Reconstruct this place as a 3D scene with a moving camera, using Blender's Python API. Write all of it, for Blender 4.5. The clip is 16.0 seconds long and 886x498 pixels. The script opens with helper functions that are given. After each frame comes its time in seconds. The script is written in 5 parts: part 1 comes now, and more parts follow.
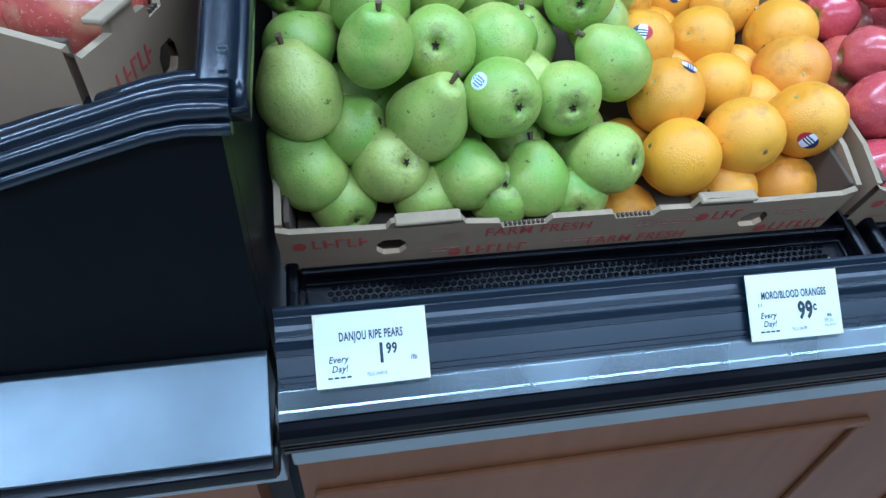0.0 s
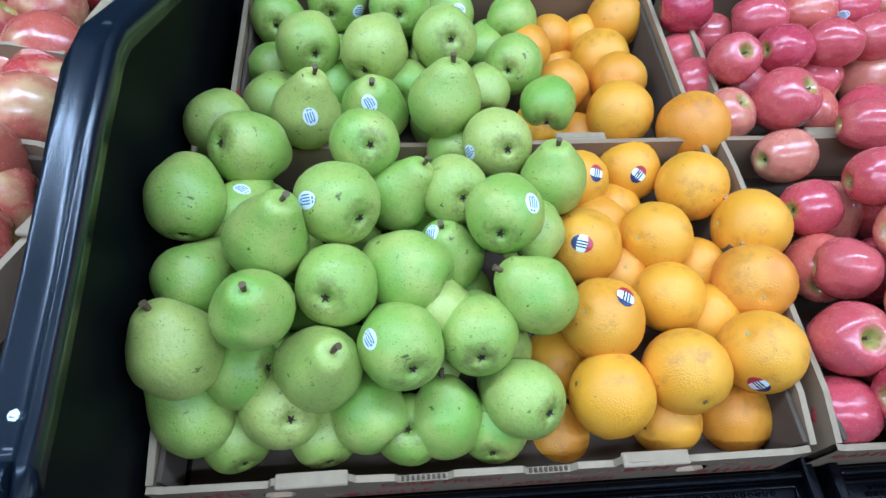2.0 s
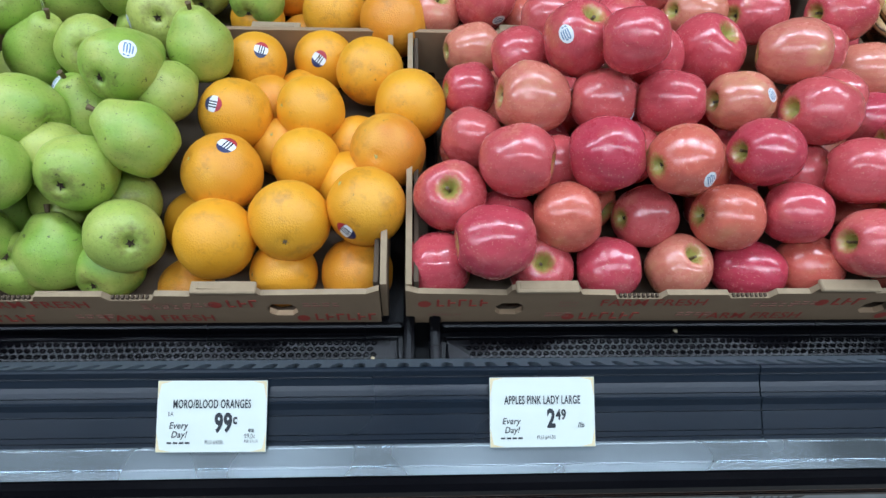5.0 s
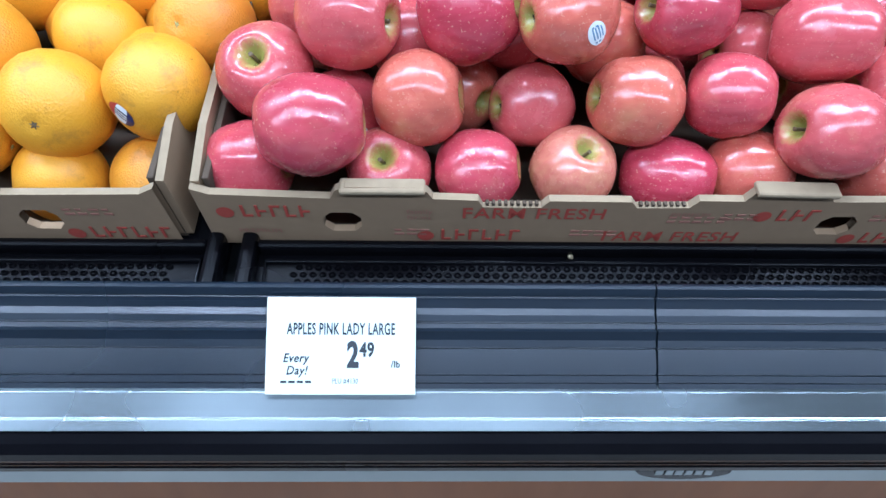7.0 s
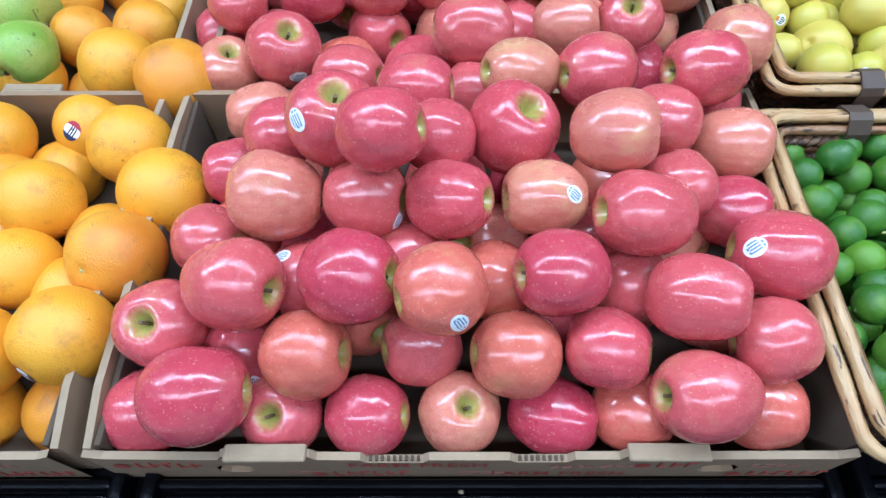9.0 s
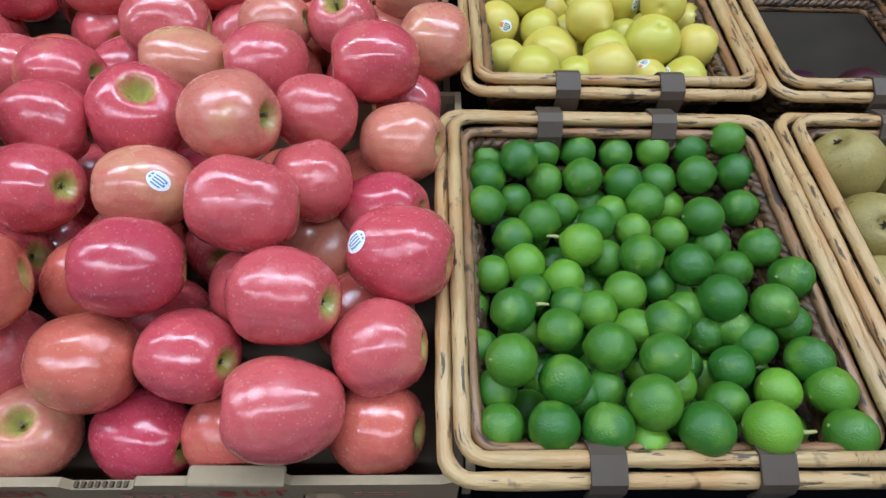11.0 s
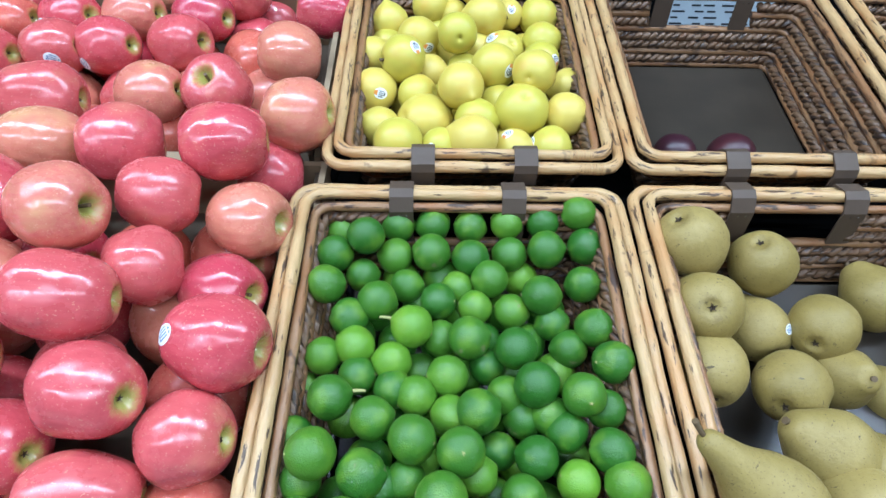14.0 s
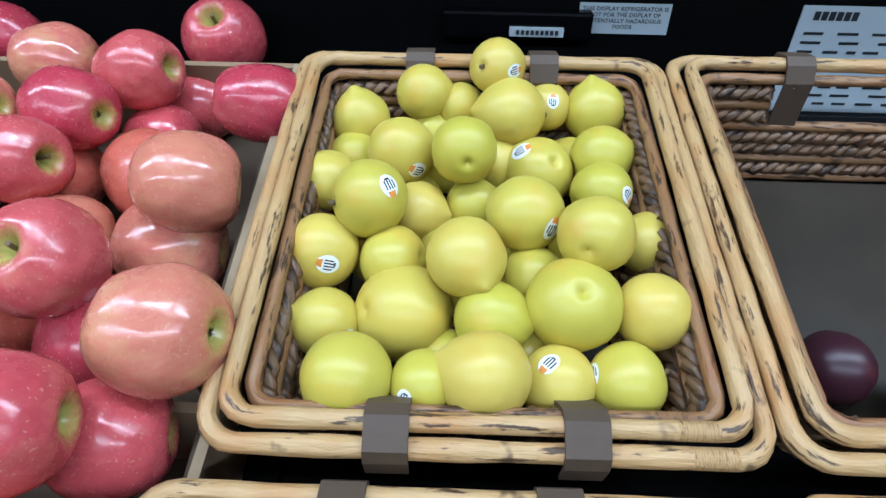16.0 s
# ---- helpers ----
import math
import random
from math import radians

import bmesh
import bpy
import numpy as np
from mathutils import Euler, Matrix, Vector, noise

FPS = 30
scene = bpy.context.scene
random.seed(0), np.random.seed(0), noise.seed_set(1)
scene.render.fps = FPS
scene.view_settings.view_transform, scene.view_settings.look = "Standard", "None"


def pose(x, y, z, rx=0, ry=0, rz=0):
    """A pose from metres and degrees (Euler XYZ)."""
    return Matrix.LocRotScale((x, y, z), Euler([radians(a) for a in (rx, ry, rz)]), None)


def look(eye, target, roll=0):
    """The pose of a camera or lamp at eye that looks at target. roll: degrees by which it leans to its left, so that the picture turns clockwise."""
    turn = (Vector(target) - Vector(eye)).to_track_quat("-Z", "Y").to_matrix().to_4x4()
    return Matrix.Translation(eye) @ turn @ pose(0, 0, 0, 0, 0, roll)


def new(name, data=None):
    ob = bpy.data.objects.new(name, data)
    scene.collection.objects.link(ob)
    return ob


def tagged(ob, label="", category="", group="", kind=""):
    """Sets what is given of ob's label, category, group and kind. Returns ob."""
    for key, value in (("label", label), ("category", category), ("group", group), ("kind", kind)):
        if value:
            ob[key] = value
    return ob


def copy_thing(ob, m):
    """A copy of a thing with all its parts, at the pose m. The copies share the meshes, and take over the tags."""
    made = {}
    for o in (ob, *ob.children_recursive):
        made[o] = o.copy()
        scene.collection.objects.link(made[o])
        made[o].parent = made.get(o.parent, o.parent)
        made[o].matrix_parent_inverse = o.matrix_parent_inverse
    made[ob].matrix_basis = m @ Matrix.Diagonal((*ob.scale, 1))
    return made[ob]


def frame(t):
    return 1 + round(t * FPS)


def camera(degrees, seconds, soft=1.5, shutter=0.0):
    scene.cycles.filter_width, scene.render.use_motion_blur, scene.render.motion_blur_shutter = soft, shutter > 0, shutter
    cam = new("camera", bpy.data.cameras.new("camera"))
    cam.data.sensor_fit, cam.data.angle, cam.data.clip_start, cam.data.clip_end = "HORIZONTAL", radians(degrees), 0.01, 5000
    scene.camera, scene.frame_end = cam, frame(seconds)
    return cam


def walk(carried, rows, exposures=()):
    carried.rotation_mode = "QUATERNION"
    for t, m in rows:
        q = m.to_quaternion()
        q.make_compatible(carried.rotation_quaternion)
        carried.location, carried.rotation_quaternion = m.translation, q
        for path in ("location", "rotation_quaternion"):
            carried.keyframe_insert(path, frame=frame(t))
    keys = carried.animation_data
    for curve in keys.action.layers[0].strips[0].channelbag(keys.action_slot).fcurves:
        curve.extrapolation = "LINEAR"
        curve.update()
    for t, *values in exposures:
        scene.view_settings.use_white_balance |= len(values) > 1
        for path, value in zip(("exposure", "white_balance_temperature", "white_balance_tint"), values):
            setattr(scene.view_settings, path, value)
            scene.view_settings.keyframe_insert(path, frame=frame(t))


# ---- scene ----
cam = camera(72.0, 16.0)
PATH = [
    (0, (-0.01, -0.155, 1.329), (0.291, 1.258, -0.054), 3.9),
    (0.5, (0.054, -0.118, 1.317), (0.318, 1.297, -0.072), 3.5),
    (1, (0.056, -0.049, 1.385), (0.291, 1.372, -0.002), 3.3),
    (1.5, (0.08, -0.007, 1.428), (0.27, 1.422, 0.041), 2.5),
    (2, (0.137, 0.017, 1.463), (0.293, 1.444, 0.07), 2.4),
    (2.5, (0.187, 0.03, 1.48), (0.325, 1.463, 0.092), 2.5),
    (3, (0.264, 0.026, 1.447), (0.39, 1.458, 0.057), 2.3),
    (3.5, (0.348, 0.033, 1.41), (0.454, 1.483, 0.037), 2.0),
    (4, (0.383, 0.046, 1.439), (0.469, 1.502, 0.071), 1.7),
    (4.5, (0.424, 0.0, 1.473), (0.504, 1.45, 0.098), 2.0),
    (5, (0.533, -0.134, 1.388), (0.621, 1.313, 0.01), 2.4),
    (5.2, (0.571, -0.152, 1.356), (0.65, 1.295, -0.023), 2.3),
    (7.5, (0.695, -0.031, 1.232), (0.728, 1.391, -0.175), 1.3),
    (8, (0.709, 0.023, 1.331), (0.713, 1.429, -0.091), 0.3),
    (8.5, (0.744, 0.036, 1.386), (0.72, 1.441, -0.037), -0.9),
    (10.8, (1.029, 0.065, 1.336), (1.115, 1.638, 0.104), 2.7),
    (11, (1.065, 0.05, 1.323), (1.124, 1.589, 0.048), 1.9),
    (11.5, (1.133, 0.009, 1.274), (1.2, 1.544, -0.007), 2.3),
    (12, (1.179, -0.006, 1.257), (1.245, 1.512, -0.045), 2.2),
    (12.5, (1.192, -0.013, 1.24), (1.253, 1.498, -0.069), 2.0),
    (13, (1.192, -0.009, 1.264), (1.239, 1.518, -0.027), 1.7),
    (13.5, (1.191, 0.02, 1.327), (1.233, 1.564, 0.057), 1.5),
    (14, (1.201, 0.078, 1.376), (1.238, 1.636, 0.122), 1.5),
    (14.5, (1.203, 0.147, 1.387), (1.207, 1.714, 0.145), 0.8),
    (15, (1.204, 0.179, 1.377), (1.198, 1.758, 0.148), 0.7),
    (15.5, (1.212, 0.309, 1.356), (1.187, 1.882, 0.121), 0.7),
    (16, (1.221, 0.393, 1.336), (1.19, 1.973, 0.11), 1.0),
]
walk(cam, [(t, look(eye, target, roll)) for t, eye, target, roll in PATH],
     exposures=[(0.0, -0.28, 5100, 6), (2.0, -0.35, 5250, 8), (3.5, -0.55, 5800, 9), (4.2, -0.5, 6200, 10), (5.2, -0.62, 6400, 10), (7.3, 0.12, 5650, 11), (8.7, -0.12, 5650, 11), (10.8, -0.65, 6200, 9), (11.5, -0.25, 5900, 6), (12.5, 0.08, 5750, 6), (13.5, 0.05, 5800, 7), (14.5, -0.22, 5900, 8), (16.0, -0.4, 6000, 8)])

# ---- world and lamps ----
world = bpy.data.worlds.new("world")
scene.world = world
world.use_nodes = True
world.node_tree.nodes["Background"].inputs["Color"].default_value = (0.9, 0.95, 1.0, 1)
world.node_tree.nodes["Background"].inputs["Strength"].default_value = 0.03

CEILING = 3.3
LAMP_POWER = 31.0
LAMP_COLOUR = (0.75, 0.89, 1.08)
LAMP_ROWS = (-1.5, 0.45, 2.2)
LAMP_COLUMNS = (-2.75, -1.45, -0.15, 1.15, 2.45, 3.75)
for ly in LAMP_ROWS:
    for lx in LAMP_COLUMNS:
        lamp = bpy.data.lights.new("tube_light", "AREA")
        lamp.shape, lamp.size, lamp.size_y = "RECTANGLE", 1.12, 0.16
        lamp.energy, lamp.color = LAMP_POWER, LAMP_COLOUR
        new("tube_light", lamp).matrix_world = pose(lx, ly, CEILING - 0.12)


# ---- materials ----
def mix(nt, fac, a, b, kind="MIX"):
    n = nt.nodes.new("ShaderNodeMix")
    n.data_type, n.blend_type = "RGBA", kind
    for sock, v in ((n.inputs[0], fac), (n.inputs[6], a), (n.inputs[7], b)):
        if isinstance(v, (int, float)):
            sock.default_value = v
        elif isinstance(v, tuple):
            sock.default_value = (*v, 1)
        else:
            nt.links.new(v, sock)
    return n.outputs[2]


def noise_tex(nt, coord, scale, detail=3.0, rough=0.55):
    n = nt.nodes.new("ShaderNodeTexNoise")
    n.inputs["Scale"].default_value, n.inputs["Detail"].default_value, n.inputs["Roughness"].default_value = scale, detail, rough
    nt.links.new(coord, n.inputs["Vector"])
    return n.outputs["Fac"]


def ramp(nt, value, *stops):
    n = nt.nodes.new("ShaderNodeValToRGB")
    el = n.color_ramp.elements
    while len(el) < len(stops):
        el.new(0.5)
    for e, (p, c) in zip(el, stops):
        e.position = p
        e.color = (c, c, c, 1) if isinstance(c, (int, float)) else (*c, 1)
    nt.links.new(value, n.inputs[0])
    return n.outputs[0]


def stretched(nt, coord, sx, sy, sz):
    n = nt.nodes.new("ShaderNodeMapping")
    n.inputs["Scale"].default_value = (sx, sy, sz)
    nt.links.new(coord, n.inputs["Vector"])
    return n.outputs[0]


def shifted(nt, coord):
    """Object coordinates moved by the object's own random number, so that repeats differ."""
    info = nt.nodes.new("ShaderNodeObjectInfo")
    mul = nt.nodes.new("ShaderNodeMath")
    mul.operation = "MULTIPLY"
    mul.inputs[1].default_value = 37.0
    nt.links.new(info.outputs["Random"], mul.inputs[0])
    add = nt.nodes.new("ShaderNodeVectorMath")
    nt.links.new(coord, add.inputs[0])
    nt.links.new(mul.outputs[0], add.inputs[1])
    return add.outputs[0], info.outputs["Random"]


def base(name, rough=0.5, metal=0.0, colour=None, spec=0.5):
    m = bpy.data.materials.new(name)
    m.use_nodes = True
    nt = m.node_tree
    b = nt.nodes["Principled BSDF"]
    b.inputs["Roughness"].default_value, b.inputs["Metallic"].default_value = rough, metal
    b.inputs["Specular IOR Level"].default_value = spec
    if colour:
        b.inputs["Base Color"].default_value = (*colour, 1)
    co = nt.nodes.new("ShaderNodeTexCoord").outputs["Object"]
    return m, nt, b, co


def bump(nt, b, height, strength, distance):
    n = nt.nodes.new("ShaderNodeBump")
    n.inputs["Strength"].default_value, n.inputs["Distance"].default_value = strength, distance
    nt.links.new(height, n.inputs["Height"])
    nt.links.new(n.outputs[0], b.inputs["Normal"])


def plain(name, colour, rough=0.5, metal=0.0, grain=0.12, scale=40.0, bumpy=0.0, spec=0.5):
    """A surface of one colour with fine grain and broad soiling."""
    m, nt, b, co = base(name, rough, metal, spec=spec)
    fine = noise_tex(nt, co, scale, 4)
    broad = noise_tex(nt, co, scale / 9, 2)
    dark = tuple(c * (1 - grain) for c in colour)
    lite = tuple(min(1, c * (1 + grain)) for c in colour)
    c1 = mix(nt, fine, dark, lite)
    c2 = mix(nt, ramp(nt, broad, (0.35, 0.0), (0.7, 0.25)), c1, tuple(c * 0.75 for c in colour))
    nt.links.new(c2, b.inputs["Base Color"])
    nt.links.new(ramp(nt, broad, (0.3, max(0.03, rough - 0.08)), (0.7, min(1, rough + 0.1))), b.inputs["Roughness"])
    if bumpy:
        bump(nt, b, fine, 0.4, bumpy)
    return m


def pear_skin(name, green, yellow, speck, rough):
    m, nt, b, co = base(name, rough)
    sh, rnd = shifted(nt, co)
    broad = noise_tex(nt, sh, 0.9, 2)
    c = mix(nt, ramp(nt, broad, (0.40, 0.0), (0.72, 0.85)), green, yellow)
    c = mix(nt, ramp(nt, rnd, (0.0, 0.0), (0.6, 0.35), (1.0, 0.95)), c, yellow)
    mottle = noise_tex(nt, sh, 5.0, 4, 0.65)
    c = mix(nt, ramp(nt, mottle, (0.45, 0.0), (0.75, 0.25)), c, tuple(0.62 * g for g in green))
    dots = noise_tex(nt, sh, 24, 1)
    c = mix(nt, ramp(nt, dots, (0.66, 0.0), (0.71, 0.7)), c, speck)
    scars = noise_tex(nt, stretched(nt, sh, 1.0, 1.0, 2.2), 2.6, 5, 0.72)
    c = mix(nt, ramp(nt, scars, (0.635, 0.0), (0.67, 0.85)), c, tuple(s * 0.45 for s in speck))
    # russet round the flower end and the stem
    sep = nt.nodes.new("ShaderNodeSeparateXYZ")
    nt.links.new(co, sep.inputs[0])
    wob = nt.nodes.new("ShaderNodeMath")
    wob.operation = "MULTIPLY_ADD"
    wob.inputs[1].default_value = 0.42
    nt.links.new(noise_tex(nt, sh, 4.5, 5, 0.7), wob.inputs[0])
    nt.links.new(sep.outputs["Z"], wob.inputs[2])
    low = nt.nodes.new("ShaderNodeMath")
    low.operation = "MULTIPLY"
    low.inputs[1].default_value = -1.0
    nt.links.new(wob.outputs[0], low.inputs[0])
    c = mix(nt, ramp(nt, low.outputs[0], (0.67, 0.0), (0.80, 0.6)), c, (0.13, 0.085, 0.03))
    nt.links.new(c, b.inputs["Base Color"])
    nt.links.new(ramp(nt, mottle, (0.3, rough - 0.06), (0.7, rough + 0.14)), b.inputs["Roughness"])
    bump(nt, b, noise_tex(nt, sh, 9, 4), 0.10, 0.03)
    return m


def orange_skin():
    m, nt, b, co = base("orange_peel", 0.42)
    sh, rnd = shifted(nt, co)
    c = mix(nt, ramp(nt, rnd, (0.0, 0.0), (0.5, 0.25), (1.0, 1.0)), (0.80, 0.37, 0.018), (0.66, 0.21, 0.020))
    c = mix(nt, ramp(nt, noise_tex(nt, sh, 0.8, 2), (0.4, 0.0), (0.7, 0.6)), c, (0.82, 0.42, 0.04))
    rust = noise_tex(nt, sh, 1.5, 6, 0.72)
    c = mix(nt, ramp(nt, rust, (0.54, 0.0), (0.74, 0.7)), c, (0.36, 0.15, 0.03))
    spot = noise_tex(nt, sh, 5.0, 3, 0.6)
    c = mix(nt, ramp(nt, spot, (0.70, 0.0), (0.74, 0.7)), c, (0.14, 0.06, 0.02))
    v = nt.nodes.new("ShaderNodeTexVoronoi")
    v.inputs["Scale"].default_value = 22
    nt.links.new(sh, v.inputs["Vector"])
    c = mix(nt, ramp(nt, v.outputs["Distance"], (0.0, 0.30), (0.30, 0.0)), c, (0.48, 0.15, 0.015))
    nt.links.new(c, b.inputs["Base Color"])
    bump(nt, b, v.outputs["Distance"], 0.13, 0.02)
    return m


def apple_skin(name, red, deep, pale, spread=0.58, most=0.7):
    m, nt, b, co = base(name, 0.24)
    sh, rnd = shifted(nt, co)
    broad = noise_tex(nt, sh, 0.75, 3)
    streak = noise_tex(nt, stretched(nt, sh, 6, 6, 0.7), 1.6, 5, 0.7)
    c = mix(nt, ramp(nt, streak, (0.3, 0.0), (0.7, 1.0)), red, deep)
    c = mix(nt, ramp(nt, rnd, (0.0, 0.0), (1.0, 0.3)), c, tuple(0.5 * (r + p) for r, p in zip(red, pale)))
    c = mix(nt, ramp(nt, broad, (spread, 0.0), (spread + 0.24, most)), c, pale)
    rad = nt.nodes.new("ShaderNodeVectorMath")
    rad.operation = "LENGTH"
    nt.links.new(stretched(nt, co, 1, 1, 0), rad.inputs[0])
    wob = nt.nodes.new("ShaderNodeMath")
    wob.operation = "MULTIPLY_ADD"
    wob.inputs[1].default_value = 0.40
    nt.links.new(streak, wob.inputs[0])
    nt.links.new(rad.outputs["Value"], wob.inputs[2])
    c = mix(nt, ramp(nt, wob.outputs[0], (0.36, 0.95), (0.60, 0.0)), c, (0.40, 0.38, 0.09))
    fleck = noise_tex(nt, sh, 19, 1)
    c = mix(nt, ramp(nt, fleck, (0.66, 0.0), (0.72, 0.45)), c, (0.75, 0.45, 0.30))
    bruise = noise_tex(nt, sh, 3.2, 5, 0.7)
    c = mix(nt, ramp(nt, bruise, (0.70, 0.0), (0.73, 0.6)), c, (0.20, 0.05, 0.03))
    nt.links.new(c, b.inputs["Base Color"])
    nt.links.new(ramp(nt, noise_tex(nt, sh, 1.8, 4, 0.6), (0.3, 0.15), (0.7, 0.34)), b.inputs["Roughness"])
    bump(nt, b, noise_tex(nt, sh, 2.0, 1), 0.10, 0.03)
    b.inputs["Coat Weight"].default_value, b.inputs["Coat Roughness"].default_value = 0.35, 0.10
    return m


def lime_skin():
    m, nt, b, co = base("lime_peel", 0.33)
    sh, rnd = shifted(nt, co)
    c = mix(nt, ramp(nt, rnd, (0.0, 0.0), (0.75, 0.25), (1.0, 0.9)), (0.028, 0.125, 0.013), (0.15, 0.33, 0.025))
    c = mix(nt, ramp(nt, noise_tex(nt, sh, 0.8, 2), (0.5, 0.0), (0.75, 0.55)), c, (0.20, 0.36, 0.03))
    scar = noise_tex(nt, sh, 1.3, 4, 0.6)
    c = mix(nt, ramp(nt, scar, (0.69, 0.0), (0.73, 0.6)), c, (0.26, 0.23, 0.12))
    nt.links.new(c, b.inputs["Base Color"])
    bump(nt, b, noise_tex(nt, sh, 13, 2), 0.18, 0.03)
    return m


def plum_skin(name, a, a2, blush):
    m, nt, b, co = base(name, 0.36)
    sh, rnd = shifted(nt, co)
    c = mix(nt, rnd, a, a2)
    c = mix(nt, ramp(nt, noise_tex(nt, sh, 0.9, 3), (0.52, 0.0), (0.8, 0.8)), c, blush)
    c = mix(nt, ramp(nt, noise_tex(nt, sh, 30, 1), (0.68, 0.0), (0.74, 0.3)), c, tuple(x * 0.6 for x in a))
    c = mix(nt, ramp(nt, noise_tex(nt, sh, 2.5, 6, 0.75), (0.72, 0.0), (0.76, 0.6)), c, (0.20, 0.14, 0.06))
    nt.links.new(c, b.inputs["Base Color"])
    return m


def rod_wood(name, pale, dark, amount):
    """Peeled willow with dark streaks and knots along the rod."""
    m, nt, b, co = base(name, 0.40)
    attr = nt.nodes.new("ShaderNodeAttribute")
    attr.attribute_name = "run"
    sh, rnd = shifted(nt, attr.outputs["Vector"])
    long = stretched(nt, sh, 0.16, 1.0, 1.0)
    c = mix(nt, noise_tex(nt, long, 420, 4), pale, tuple(x * 0.62 for x in pale))
    c = mix(nt, ramp(nt, noise_tex(nt, stretched(nt, sh, 1.0, 0.3, 0.3), 22, 2), (0.45, 0.0), (0.72, 0.75)), c, (pale[0] * 0.72, pale[1] * 0.52, pale[2] * 0.38))
    c = mix(nt, ramp(nt, noise_tex(nt, long, 190, 5, 0.65), (amount, 0.0), (amount + 0.05, 0.95)), c, dark)
    c = mix(nt, ramp(nt, noise_tex(nt, co, 38, 3, 0.6), (0.63, 0.0), (0.70, 0.8)), c, dark)
    nt.links.new(c, b.inputs["Base Color"])
    bump(nt, b, noise_tex(nt, long, 300, 4), 0.5, 0.003)
    return m


def wood_panel():
    m, nt, b, co = base("laminate_wood", 0.55, spec=0.2)
    g = noise_tex(nt, stretched(nt, co, 14, 14, 1.2), 3, 5, 0.6)
    c = mix(nt, g, (0.115, 0.042, 0.015), (0.185, 0.072, 0.028))
    c = mix(nt, ramp(nt, noise_tex(nt, stretched(nt, co, 3, 3, 0.6), 2, 3), (0.4, 0.0), (0.7, 0.4)), c, (0.09, 0.034, 0.013))
    nt.links.new(c, b.inputs["Base Color"])
    return m


def tiles():
    m, nt, b, co = base("floor_tile", 0.25)
    br = nt.nodes.new("ShaderNodeTexBrick")
    br.offset = 0
    br.inputs["Scale"].default_value = 1.0
    br.inputs["Brick Width"].default_value = br.inputs["Row Height"].default_value = 0.305
    br.inputs["Mortar Size"].default_value = 0.002
    br.inputs["Color1"].default_value, br.inputs["Color2"].default_value = (0.55, 0.52, 0.46, 1), (0.5, 0.48, 0.43, 1)
    br.inputs["Mortar"].default_value = (0.25, 0.24, 0.22, 1)
    nt.links.new(co, br.inputs["Vector"])
    nt.links.new(br.outputs["Color"], b.inputs["Base Color"])
    return m


def glowing(name, colour, strength):
    m, nt, b, co = base(name, 0.5, colour=(0.8, 0.8, 0.8))
    b.inputs["Emission Color"].default_value = (*colour, 1)
    b.inputs["Emission Strength"].default_value = strength
    return m


PEAR = pear_skin("green_pear_skin", (0.235, 0.41, 0.055), (0.48, 0.51, 0.125), (0.12, 0.13, 0.035), 0.36)
BOSC = pear_skin("russet_pear_skin", (0.24, 0.175, 0.042), (0.34, 0.25, 0.075), (0.13, 0.085, 0.03), 0.5)
ORANGE = orange_skin()
APPLE = apple_skin("pink_apple_skin", (0.60, 0.092, 0.105), (0.50, 0.052, 0.075), (0.64, 0.26, 0.15))
APPLE_DEEP = apple_skin("crimson_apple_skin", (0.52, 0.050, 0.085), (0.42, 0.030, 0.055), (0.58, 0.16, 0.13))
APPLE_ORANGE = apple_skin("coral_apple_skin", (0.62, 0.14, 0.095), (0.54, 0.085, 0.07), (0.66, 0.33, 0.15))
APPLE_PALE = apple_skin("peach_apple_skin", (0.62, 0.22, 0.14), (0.58, 0.13, 0.11), (0.66, 0.46, 0.19))
BICOLOUR = apple_skin("striped_apple_skin", (0.50, 0.055, 0.05), (0.36, 0.025, 0.035), (0.72, 0.54, 0.24), 0.50, 0.95)
LIME = lime_skin()
PLUM = plum_skin("yellow_plum_skin", (0.50, 0.46, 0.06), (0.63, 0.49, 0.10), (0.64, 0.40, 0.06))
DARK_PLUM = plum_skin("dark_plum_skin", (0.045, 0.010, 0.014), (0.03, 0.010, 0.02), (0.10, 0.02, 0.02))
STEM = plain("stem_wood", (0.13, 0.085, 0.04), 0.7, scale=3, grain=0.3)
GREEN_STEM = plain("green_stem", (0.30, 0.33, 0.11), 0.6, scale=3, grain=0.3)
CALYX = plain("dry_calyx", (0.055, 0.035, 0.018), 0.8, scale=4, grain=0.4)
PALE_CALYX = plain("pale_button", (0.40, 0.38, 0.14), 0.7, scale=4, grain=0.3)
ROD = rod_wood("willow_rod", (0.62, 0.40, 0.18), (0.055, 0.028, 0.016), 0.58)
ROD_DARK = rod_wood("willow_rod_brown", (0.36, 0.19, 0.085), (0.04, 0.020, 0.012), 0.54)
ROPE = rod_wood("seagrass_rope", (0.20, 0.115, 0.060), (0.03, 0.016, 0.010), 0.52)
LEATHER = plain("brown_leather", (0.080, 0.052, 0.033), 0.6, scale=60, bumpy=0.001)
LINER = plain("brown_liner", (0.036, 0.028, 0.020), 0.35, scale=22, grain=0.45)
CARD = plain("corrugated_card", (0.28, 0.185, 0.105), 0.85, scale=70, grain=0.10, bumpy=0.0006)
CARD_EDGE = plain("card_edge", (0.33, 0.245, 0.15), 0.9, scale=90, grain=0.2, bumpy=0.001)
# the same card, darkened to paint in the shade inside the cartons
CARD_SHADED = plain("shaded_card", (0.085, 0.058, 0.036), 0.9, scale=60)
INK = plain("red_ink", (0.38, 0.055, 0.035), 0.85, scale=200, grain=0.25)
